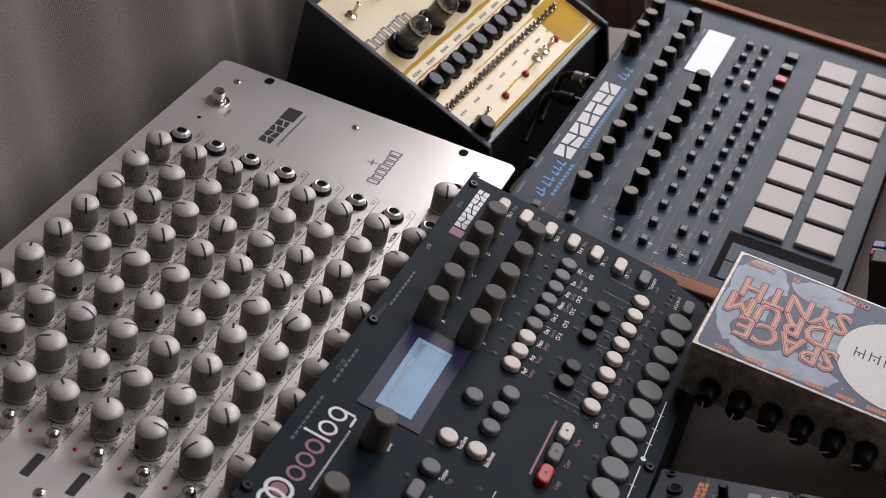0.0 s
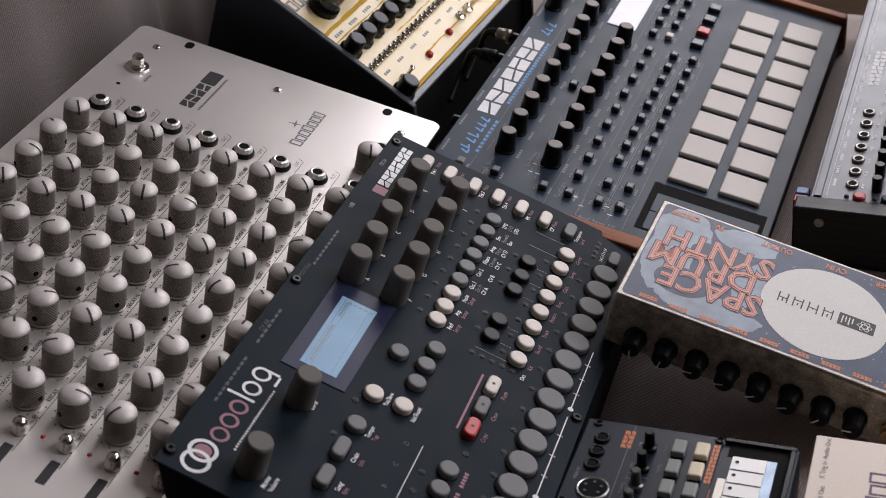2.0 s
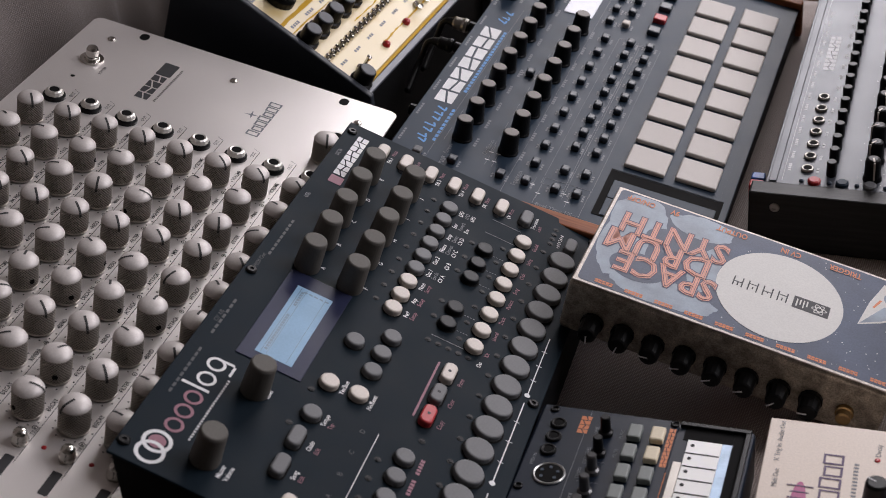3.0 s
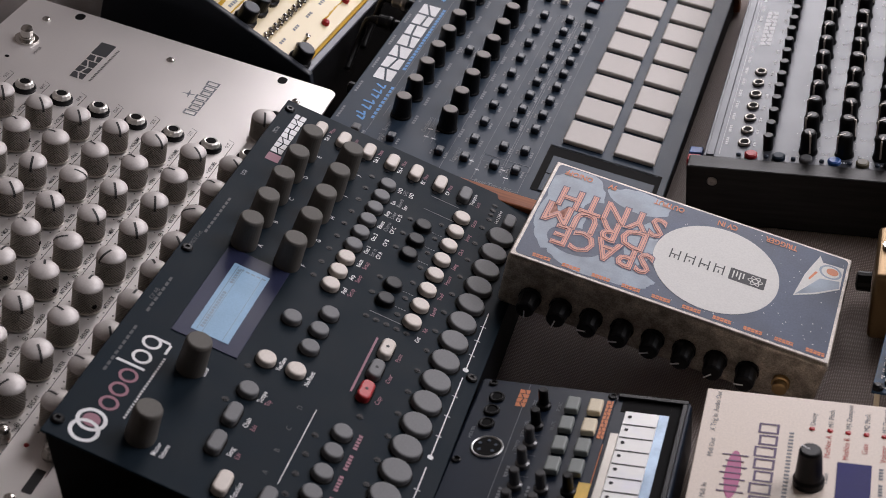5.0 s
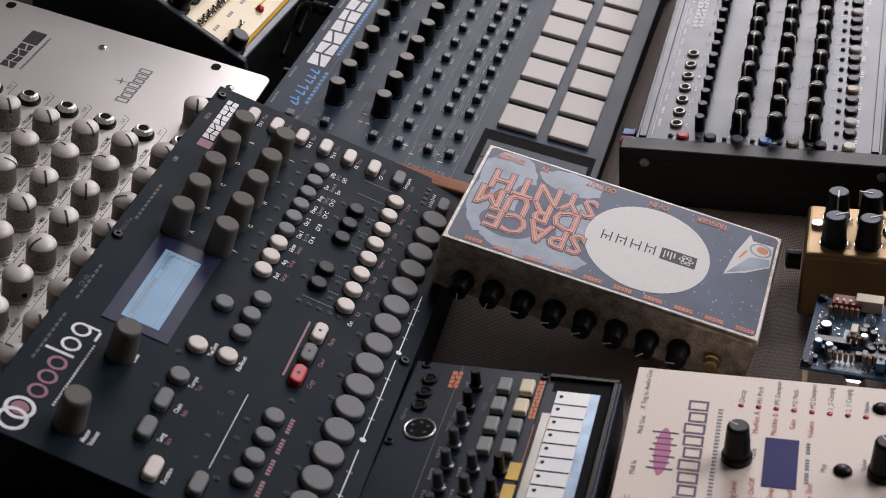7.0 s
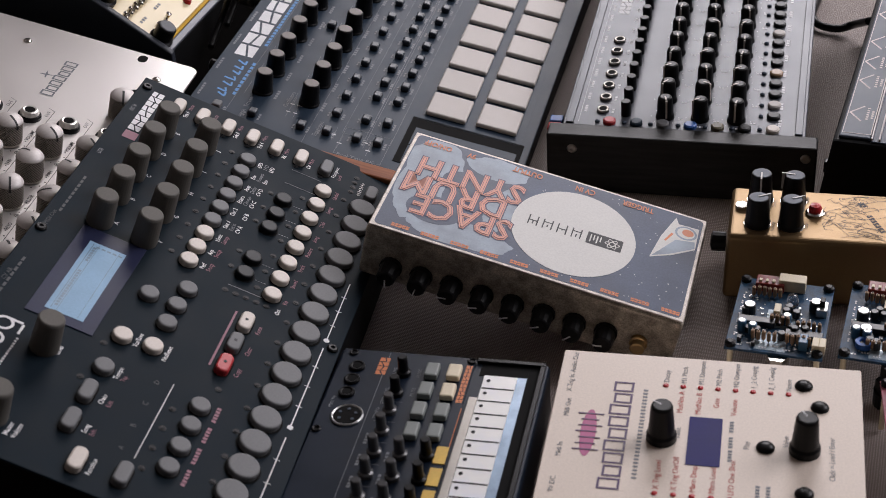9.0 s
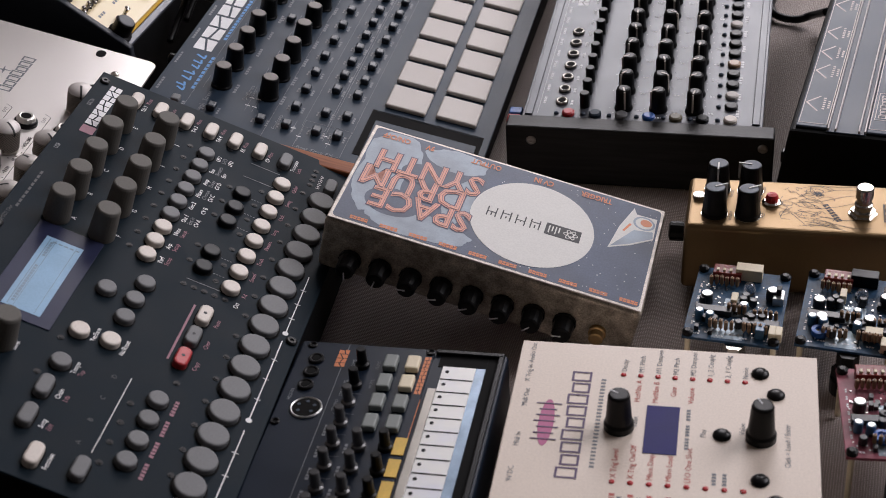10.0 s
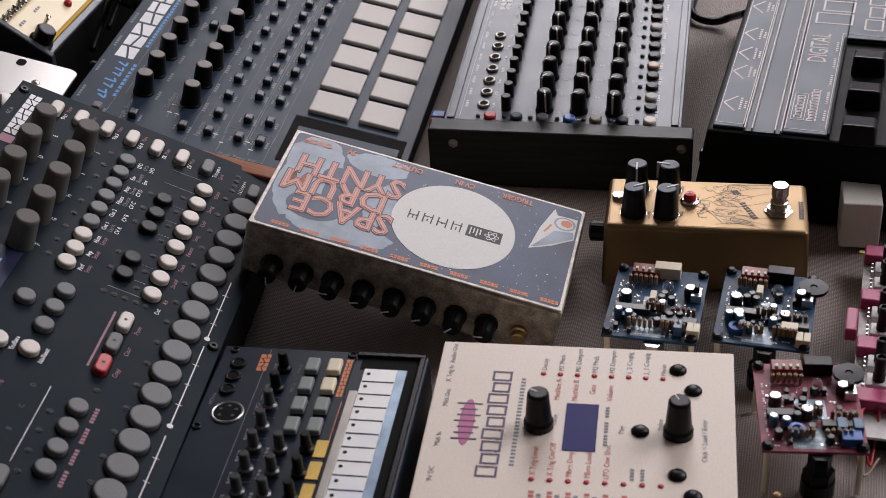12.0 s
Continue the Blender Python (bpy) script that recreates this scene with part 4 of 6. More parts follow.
def tube_machine():
    t = thing("tube_drum_machine", M_MX, "cream-yellow tube drum machine in a black wedge-shaped case", "drum machine")
    part("case", wedge(M_MX, -4, 236, 8, 178, -3, 54), SATIN, t, "black wedge-shaped case")
    for x0, x1 in ((-10, -4.2), (236.2, 242)):
        part("side_panel", wedge(M_MX, x0, x1, 6, 182, 6, 60), CASEBLUE, t, "blue-black side panel")
    part("front_panel", box(bmesh.new(), -4, 236, 16.8, 176, -2.8, 0, 0.6), YELLOW, t, "cream-yellow lacquered panel")
    part("panel_edge", box(bmesh.new(), -4, 236, 14, 16.6, -2.8, 0.5, 0.4), AMBER, t, "amber front edge")
    part("corner_patch", plate(bmesh.new(), round_rect(180, 233, 19, 60, 8), 0.05, 0.3), AMBER, t, "amber painted corner")
    part("front_strip", box(bmesh.new(), -4, 236, 8.2, 13.8, -2.8, 0.9, 0.8), mat("smoky_blue_grey_strip", (0.09, 0.10, 0.125), 0.4, var=0.1), t, "blue-grey strip along the front edge")
    kb = mesh_of(lathe(bmesh.new(), [(9.0, 0), (9.0, 3), (7.4, 4), (7.0, 13.5), (6.2, 14.4)], seg=24), BLACK, "knob")
    kc = mesh_of(lathe(bmesh.new(), [(5.9, 0), (5.5, 0.5)], seg=20), mat("blue_grey_cap", (0.075, 0.08, 0.095), 0.5, var=0.08, spec=0.3), "cap")
    for i in range(11):
        k = part("knob", kb, None, t, at=(5 + 19.7 * i, 70, 0))
        part("cap", kc, None, k, at=(0, 0, 14.4))
    k = part("knob", kb, None, t, at=(4, 20, 0))
    part("cap", kc, None, k, at=(0, 0, 14.4))
    pin = mesh_of(lathe(bmesh.new(), [(1.6, 0), (1.6, 3.2), (0.9, 4.4), (0.2, 4.6)], seg=8), NICKEL, "terminal_screw")
    for i in range(52):
        part("terminal_screw", pin, None, t, at=(-1 + 4.2 * i, 48 + (i % 2) * 3.2, 0))
    glass = mesh_of(lathe(bmesh.new(), [(9.0, 0), (9.2, 18), (9.0, 19.5), (8.6, 19.8)], seg=22, rot=Matrix.Rotation(radians(8), 3, "X")), GLASS, "tube_glass", True)
    plate_m = mesh_of(lathe(bmesh.new(), [(6.0, 3), (6.0, 16), (4, 17)], seg=14, rot=Matrix.Rotation(radians(8), 3, "X")), STEEL, "tube_plate")
    topm = mesh_of(lathe(bmesh.new(), [(9.1, 19.4), (9.0, 22), (8.0, 25), (4.3, 27.6), (2.2, 29.6), (0.4, 30.4)], seg=18, rot=Matrix.Rotation(radians(8), 3, "X")), NICKEL, "getter_flash", True)
    base = mesh_of(lathe(bmesh.new(), [(12, 0), (12, 5), (10.5, 7)], seg=20), BLACK, "tube_socket")
    for x in (30, 78, 126, 174):
        s = part("tube_socket", base, None, t, at=(x - 2, 108, 0))
        part("tube_glass", glass, None, s, at=(0, 0, 5))
        part("getter_flash", topm, None, s, at=(0, 0, 5))
        part("tube_plate", plate_m, None, s, at=(0, 0, 5))
    gem = mesh_of(lathe(bmesh.new(), [(3.2, 0), (3.2, 1), (2.4, 3.2), (0.4, 4.2)], seg=12), REDGEM, "indicator")
    for x, y in ((63.8, 25.5), (105.3, 26.5), (174.4, 29.4)):
        part("indicator", gem, None, t, at=(x, y, 0))
    sw = mesh_of(lathe(bmesh.new(), [(4.4, 0), (4.4, 2), (1.6, 3), (1.4, 10), (2.1, 14), (0.3, 15)], seg=14), NICKEL, "toggle_switch")
    for x, y in ((18.5, 26), (18.5, 152), (135, 29), (150, 29), (60, 152)):
        part("toggle_switch", sw, None, t, at=(x, y, 0))
    rail = bmesh.new()
    for x0, x1, y0, y1 in ((-2, 180, 90, 93.4), (0, 232, 80.5, 81.6), (66, 180, 27.4, 28.8), (64, 226, 55.4, 56.4)):
        n = 24
        edge = [(x0 + (x1 - x0) * k / n, y0 + 0.9 * noise.noise((k * 0.7, y0, 0.0))) for k in range(n + 1)]
        edge += [(x1 - (x1 - x0) * k / n, y1 + 1.3 * noise.noise((k * 0.9, y1, 2.0))) for k in range(n + 1)]
        part("brush_stroke", plate(bmesh.new(), edge, 0.05, 0.12), AMBER, t, "amber brush stroke")
    part("terminal_rail", box(rail, -3, 216, 48.6, 50.6, 0.02, 1.4, 0.3), mat("dark_brown_rail", (0.05, 0.035, 0.02), 0.5), t, "dark brown terminal rail")
    g = bmesh.new()
    mark(g, 8, 3, 119, 66, 11, stroke=0.16)
    for i in range(9):
        bars(g, 4, 8 + 24 * i, 84, 13, 2.6), bars(g, 3, 8 + 24 * i, 38, 10, 2.2)
    part("printing", g, GREYINK, t)


tube_machine()

# ---- painted effects box with a row of knobs ----
M_SP = pose(-0.1960, -0.0600, 0.0711, 2.91, 14.60, 1.90)


def clouds():
    """Pale cloud shapes printed over one end of the lid."""
    bm = bmesh.new()
    for i, (x, y, rx, ry) in enumerate(((18, 72, 18, 24), (56, 84, 20, 11), (48, 14, 32, 12), (16, 46, 15, 32), (66, 46, 9, 22), (64, 12, 15, 8))):
        pts = []
        for k in range(40):
            a = 2 * math.pi * k / 40
            f = 1 + 0.16 * noise.noise((3 * math.cos(a) + i * 5, 3 * math.sin(a), 0.3))
            pts.append((min(182.6, max(1.6, x + rx * f * math.cos(a))), min(95.2, max(1.6, y + ry * f * math.sin(a)))))
        plate(bm, pts, 0.16, 0.17 + 0.008 * i)
    return bm


def space_box():
    s = thing("effects_box", M_SP, "scuffed metal effects box with blue printed lid, leaning on synthesizer", "effects pedal")
    part("enclosure", box(bmesh.new(), -2.2, 186.8, -2.0, 98.8, -37.5, -1.2, 2.6, 3), RAWMETAL, s, "scuffed cast metal box")
    part("lid_edge", box(bmesh.new(), -1.2, 185.8, -1.2, 97.8, -1.1, 0, 0.5), mat("worn_white_rim", (0.56, 0.51, 0.46), 0.5, 0.25, var=0.3, scale=140, fine=0.25, bscale=1200), s, "worn pale rim of the lid")
    top = part("printed_lid", plate(bmesh.new(), round_rect(1.0, 183.8, 0.9, 95.9, 3.0), 0.02, 0.15), SPACEART, s, "dark blue printed lid with stars")
    art = lambda name, bm, m, label="": part(name, bm, m, s, label)
    art("cloud_print", clouds(), PALEART, "pale blue cloud print")
    art("planet_print", plate(plate(bmesh.new(), disc(30, 28, 17, 13), 0.22, 0.24), disc(40, 62, 14, 10), 0.24, 0.26), SPACEART)
    art("oval_print", plate(bmesh.new(), disc(111.4, 46.6, 37.5, 39, 56), 0.26, 0.32), OVAL, "large pale oval")
    navy = mat("navy_outline", (0.05, 0.035, 0.08), 0.5)
    for name, material, fat, lift in (("title_shadow", navy, 0.06, 0.30), ("title_lettering", SALMON, 0.026, 0.40), ("title_shadow", navy, -0.004, 0.50), ("title_lettering", SALMON, -0.016, 0.60)):
        bm = bmesh.new()
        for t, x, y, st in (("SPACE", 76.5, 38.0, 0.80), ("DRUM", 69.5, 56.2, 0.86), ("SYNTH", 76, 74.4, 0.80)):
            letters(bm, t, x, y, 26.5, 180, lift, 0.05, stretch=st, fat=fat)
        art(name, bm, material, "salmon-red outlined lettering" if material is SALMON else "")
    lab = bmesh.new()
    for t, x, y in (("TRIGGER", 153, 92.6), ("CV IN", 116, 92.6), ("OUTPUT", 82.5, 92.6), ("9V", 39.5, 92.2), ("ON/OFF", 24, 92)):
        letters(lab, t, x, y, 7.0, 180, 0.3, fat=0.022, stretch=0.69)
    for i in range(10):
        mark(lab, 5, 11 + 17.9 * i, 2.6, 11.0, 3.1, 0, 0.1, 0.2, stroke=0.3)
    art("orange_lettering", lab, ORANGE, "orange printed labels")
    ink = bmesh.new()
    for i in range(4):
        x = 83.5 + 8.9 * i
        for q in ((x, x + 0.8, 42.5, 51.5), (x + 5.2, x + 6.0, 42.5, 51.5), (x + 0.8, x + 5.2, 46.4 + (i % 2) * 2, 47.2 + (i % 2) * 2), (x + 2.6, x + 3.4, 43.5 + (i % 3), 46.4)):
            box(ink, *q, 0.33, 0.4)
    plate(ink, round_rect(119.5, 141, 41.5, 52.5, 0.5), 0.33, 0.4)
    art("maker_mark", ink, INK, "black signs in the oval")
    rings = bmesh.new()
    for j in range(3):
        for k in range(24):
            a0, a1 = 2 * math.pi * k / 24, 2 * math.pi * (k + 1) / 24
            turn = Matrix.Rotation(radians(60 * j), 2)
            q = [turn @ Vector((rx * math.cos(a), ry * math.sin(a))) for rx, ry, a in ((4.6, 1.9, a0), (4.6, 1.9, a1), (4.0, 1.4, a1), (4.0, 1.4, a0))]
            rings.faces.new([rings.verts.new(Vector((135 + p.x, 47 + p.y, 0.42 + 0.02 * j)) * U) for p in q])
    for i in range(4):
        box(rings, 121.4 + 2.0 * i, 122.2 + 2.0 * i, 43.5 + (i % 2) * 2, 50.5, 0.41, 0.44)
    art("ring_print", rings, OVAL, "pale crossed rings")
    star = bmesh.new()
    rng = random.Random(2)
    for _ in range(120):
        x, y, r = rng.uniform(78, 182), rng.uniform(3, 94), rng.uniform(0.12, 0.42)
        if ((x - 111) / 38) ** 2 + ((y - 46.6) / 39) ** 2 > 1.05:
            plate(star, disc(x, y, r, r, 6), 0.16, 0.2)
    art("star_print", star, WHITE)
    ship = bmesh.new()
    fin = bmesh.new()
    plate(fin, [(158.4, 48.4), (169.2, 55.6), (182.2, 66.8), (181.4, 73), (170, 70)], 0.27, 0.29), plate(fin, disc(175.1, 79, 6.8, 6.6, 20), 0.27, 0.29)
    art("rocket_shade", fin, PALEART, "grey-blue shading of the rocket")
    plate(ship, [(157.6, 46.8), (170, 54.5), (182.6, 65.8), (182.2, 86.6), (169.6, 86.0), (167.1, 91.6), (161, 69.6)], 0.2, 0.26)
    art("rocket_print", ship, OVAL, "pale rocket print")
    fl = bmesh.new()
    plate(fl, disc(176.2, 79.6, 3.6, 3.4, 14), 0.34, 0.36)
    plate(fl, [(163.4, 66.6), (164.6, 66.2), (168, 75), (166.6, 75.4)], 0.3, 0.34)
    art("nozzle_print", plate(bmesh.new(), disc(175.1, 79, 5.4, 5.2, 20), 0.3, 0.32), OVAL)
    art("flame_print", fl, ORANGE)
    # knobs on the near side wall
    face = Matrix.Rotation(radians(90), 3, "X")
    kb = mesh_of(lathe(bmesh.new(), [(6.9, 0), (6.9, 2.2), (6.2, 3.0), (5.6, 12.0), (4.9, 13.0), (3.8, 13.3)], seg=14, rot=face), BLACK, "knob")
    pt = bmesh.new()
    box(pt, -0.4, 0.4, -13.6, -13.1, -5.4, 0)
    pt = mesh_of(pt, WHITE, "pointer")
    for i in range(8):
        k = part("knob", kb, None, s, at=(17 + 18.5 * i, -2.5, -25.2 + 0.35 * i), label="black pointer knob")
        p = part("pointer", pt, None, k)
        p.rotation_euler = (0, radians((-8, 10, 80, 70, 60, 62, 40, 75)[i]), 0)
    part("socket", lathe(bmesh.new(), [(5.2, 0), (5.2, 2.5), (4.2, 3), (4.2, 7), (3, 7.4)], seg=18, rot=face), BRASS, s, "brass-coloured socket", at=(166, -2.5, -22.5))


space_box()

# ---- gold stomp box ----
M_GP = pose(-0.0030, 0.0064, 0.0, 0, 0, 4.53)


def gold_pedal():
    g = thing("stomp_box", M_GP, "gold-painted stomp box with four black knobs and a footswitch", "effects pedal")
    bm = box(bmesh.new(), 0, 121.5, -1, 57, 0.8, 44.7)
    for v in bm.verts:
        if v.co.z > 0.02:
            v.co.x += 0.0014 * (1 if v.co.x < 0.05 else -1)
            v.co.y += 0.0012 * (1 if v.co.y < 0.02 else -1)
    bmesh.ops.bevel(bm, geom=list(bm.edges), offset=3.0 * U, segments=4, profile=0.5, affect="EDGES")
    part("enclosure", bm, GOLD, g, "gold-painted metal box")
    kb = mesh_of(lathe(bmesh.new(), [(7.6, 0), (7.6, 2), (7.2, 2.5), (6.0, 17.5), (5.6, 18.2)], seg=26), BLACK, "knob")
    ring = mesh_of(lathe(bmesh.new(), [(7.9, 0), (7.9, 1.0)], seg=24), NICKEL, "washer")
    cap = mesh_of(lathe(bmesh.new(), [(5.4, 0), (5.2, 0.3)], seg=22), STEEL, "cap")
    pm = bmesh.new()
    box(pm, -0.5, 0.5, 0, 6.8, 18.5, 18.9), box(pm, -0.5, 0.5, 6.3, 7.8, 8, 18.9)
    pm = mesh_of(pm, OVAL, "pointer")
    for x, y, a in ((18.5, 40.8, 180), (37.9, 40.6, 80), (18.0, 13.5, -60), (37.2, 13.4, -60)):
        k = part("knob", kb, None, g, at=(x, y, 45.7), turn=a)
        part("washer", ring, None, k, at=(0, 0, -1.0))
        part("cap", cap, None, k, at=(0, 0, 18.2))
        part("pointer", pm, None, k)
    part("lamp_bezel", lathe(bmesh.new(), [(5.6, 0), (5.6, 1.2), (4.4, 2.0)], seg=22), NICKEL, g, at=(50.7, 29.9, 44.7))
    part("lamp", lathe(bmesh.new(), [(3.9, 0), (3.9, 2.6), (3.0, 4.6), (0.4, 5.2)], seg=18), REDGEM, g, "red indicator lamp", at=(50.7, 29.9, 46))
    part("trim_nut", lathe(bmesh.new(), [(3.9, 0), (3.9, 2.4), (2.4, 2.6)], seg=8), NICKEL, g, at=(8.2, 31.6, 44.7))
    sw = part("footswitch", lathe(bmesh.new(), [(8.5, 0), (8.5, 0.9)], seg=6), NICKEL, g, "nickel footswitch", at=(102.9, 22.4, 44.7))
    part("switch_nut", lathe(bmesh.new(), [(7.2, 0.9), (7.2, 3.4)], seg=6), NICKEL, sw)
    part("plunger", lathe(bmesh.new(), [(5.2, 3.4), (5.2, 7.5), (4.3, 8), (4.3, 11.5), (5.0, 12), (5.0, 18), (4.4, 18.8), (0.4, 19)], seg=24), NICKEL, sw)
    part("side_socket", lathe(bmesh.new(), [(6, 0), (6, 8), (4, 9)], seg=16, rot=Matrix.Rotation(radians(-90), 3, "Y")), BLACK, g, at=(0, 22, 26))
    ink = bmesh.new()
    rng = random.Random(5)

    def stroke(pts):
        for (x0, y0), (x1, y1) in zip(pts, pts[1:]):
            d = Vector((y0 - y1, x1 - x0)).normalized() * 0.16
            ink.faces.new([ink.verts.new(Vector((x, y, 44.85)) * U) for x, y in ((x0 - d.x, y0 - d.y), (x1 - d.x, y1 - d.y), (x1 + d.x, y1 + d.y), (x0 + d.x, y0 + d.y))])

    for k in range(9):
        cx, cy = rng.uniform(60, 84), rng.uniform(8, 50)
        stroke([(cx + 6 * math.cos(a * 0.7) * (1 + 0.3 * math.sin(a * 2 + k)), cy + 4.5 * math.sin(a * 0.7)) for a in range(8)])
    for k in range(7):
        y = 6 + 7 * k
        stroke([(66 + 7 * i, y + 3 * math.sin(i * 0.8 + k) + (i * 1.2 if k > 2 else -i * 0.7)) for i in range(7) if 3 < y + 3 * math.sin(i * 0.8 + k) + (i * 1.2 if k > 2 else -i * 0.7) < 53])
    for k in range(26):
        cx, cy, r = 66 + 9 * math.sin(k * 2.1) + k * 0.25, 33 + 14 * math.cos(k * 1.3), rng.uniform(1.2, 3.4)
        stroke([(cx + r * (1 + 0.4 * math.sin(a + k)) * math.cos(a * 0.8), cy + r * math.sin(a * 0.8 + 0.3 * k)) for a in range(rng.randint(4, 7))])
    for k in range(4):
        stroke([(70 + k, 11 - 1.6 * k), (76 + k, 13 - 1.5 * k), (82, 12 - 1.7 * k), (87 + k, 9 - k)])
    stroke([(57, 38), (54, 30), (60, 26), (56, 16), (62, 20), (70, 8)])
    mark(ink, 4, 75, 44, 5, 4, -70, 44.7, 0.16)
    for i in range(7):
        mark(ink, 1, 80 + 1.2 * i, 30 - 2.6 * i, 2.4, 3.4, -60, 44.7, 0.16)
    mark(ink, 9, 117.5, 15, 20, 2.8, 90, 44.7, 0.16)
    for t, x, y in (("Volume", 28, 8), ("Decay", 28, 34), ("Pitch", 47, 12), ("Noise", 47, 40)):
        letters(ink, t, x, y, 3.2, 90, 44.7)
    part("drawing", ink, INK, g, "black line drawing")


gold_pedal()

# ---- ivory percussion module ----
M_MB = pose(-0.0717, -0.1068, 0.0, 0, 0, 5.63)


def ivory_module():
    m = thing("percussion_module", M_MB, "ivory-enamelled percussion module with black knobs and red dots", "synthesizer")
    H = 34.5
    part("enclosure", box(bmesh.new(), 1.2, 153.8, -176, -1.2, 0.8, H - 1.6, 0.8), IVORY, m)
    part("front_panel", box(bmesh.new(), 0, 155, -178, 0, H - 1.5, H, 0.5), IVORY, m, "ivory enamel panel")
    kb = mesh_of(lathe(bmesh.new(), [(7.6, 0), (7.6, 3.4), (6.7, 5), (5.5, 20.2), (5.0, 21.3), (4.2, 21.6)], seg=30), BLACK, "knob", False)
    pt = mesh_of(box(bmesh.new(), -0.3, 0.3, 0.5, 5.2, 21.5, 21.75), WHITE, "pointer")
    for x, y, a in ((57.1, -66.5, 60), (126.7, -67.5, 30)):
        k = part("knob", kb, None, m, at=(x, y, H), turn=a)
        part("pointer", pt, None, k)
    btn = mesh_of(lathe(bmesh.new(), [(4.6, 0), (4.5, 0.8), (3.6, 1.8), (1.8, 2.4), (0.3, 2.6)], seg=22), BLACK, "push_button", True)
    for x, y in ((126, -17), (134, -33.5), (107.9, -67.5), (126.7, -98.7), (134.2, -113), (126, -128), (134, -143)):
        part("push_button", btn, None, m, at=(x, y, H))
    part("display", box(bmesh.new(), 70, 86.5, -84.7, -48.2, H + 0.02, H + 0.3), DISPBLUE, m, "dark violet-blue display")
    dot = mesh_of(lathe(bmesh.new(), [(1.5, 0.02), (1.4, 0.5), (0.6, 0.8)], seg=12), REDGEM, "indicator")
    for i in range(8):
        part("indicator", dot, None, m, at=(56.1 + 8.9 * i, -24.6, H))
        part("indicator", dot, None, m, at=(57.0 + 8.86 * i, -106.8, H))
    plum, red, grey, mag = bmesh.new(), bmesh.new(), bmesh.new(), bmesh.new()
    for t, x in zip(("Decay", "M1 Pitch", "M1 Dampen", "M2 Pitch", "M2 Dampen", "1_2 Couplg", "2_1 Couplg", "Noise"), range(8)):
        letters(grey, t, 57.6 + 8.9 * x, -21.8, 4.0, 90, H)
    for t, x, y in (("MetNze A", 66, -46), ("MetNze B", 75, -46), ("Gate", 84, -40), ("Volume", 93, -45), ("X Trig Level", 58.5, -104), ("X Trig On/Off", 67, -104), ("Mbrn Dmp", 76, -104), ("Mbrn Load", 85, -104), ("LFO One Shot", 94, -104)):
        letters(red, t, x, y, 4.2, 90, H)
    for t, x, y in (("Value", 66, -66), ("Value", 119, -66), ("Play", 100, -70), ("Audio Out", 8, -19), ("X Trig In", 8, -35), ("Midi Out", 9, -55), ("Midi In", 9, -86), ("9V DC", 9, -112), ("Click = Load / Enter", 141, -88)):
        letters(grey, t, x, y, 3.9, 90, H)
    for x, y in ((106, -104), (111, -104), (92, -58), (92, -70), (92, -80)):
        bars(grey, 4, x, y, 9, 2, 90, H)
    for i in range(6):
        bars(red, 5, 59 + 8.86 * i, -128, 14, 2.6, 90, H), bars(grey, 4, 62.5 + 8.86 * i, -128, 12, 2.2, 90, H)
    mark(plum, 9, 40, -107, 84, 11, 90, H, stroke=0.11)
    bars(grey, 26, 47.5, -98, 70, 2.4, 90, H, gap=0.5)
    plate(mag, disc(20.5, -66.5, 3.9, 18, 28), H + 0.02, H + 0.15)
    for i in range(7):
        box(plum, 14 + (i % 3), 27 - (i % 2) * 2, -80 + 4.6 * i, -79.2 + 4.6 * i, H + 0.16, H + 0.3)
    part("maker_mark", plum, PLUM, m, "dark violet block mark")
    part("maker_mark", mag, MAGENTA, m, "magenta spindle-shaped mark")
    part("red_printing", red, REDINK, m, "red printed lettering")
    part("grey_printing", grey, GREYINK, m)


ivory_module()

# ---- small dark groove box with a touch strip ----
M_VO = pose(-0.1919, -0.1291, 0.0, 0, 0, 4.93)


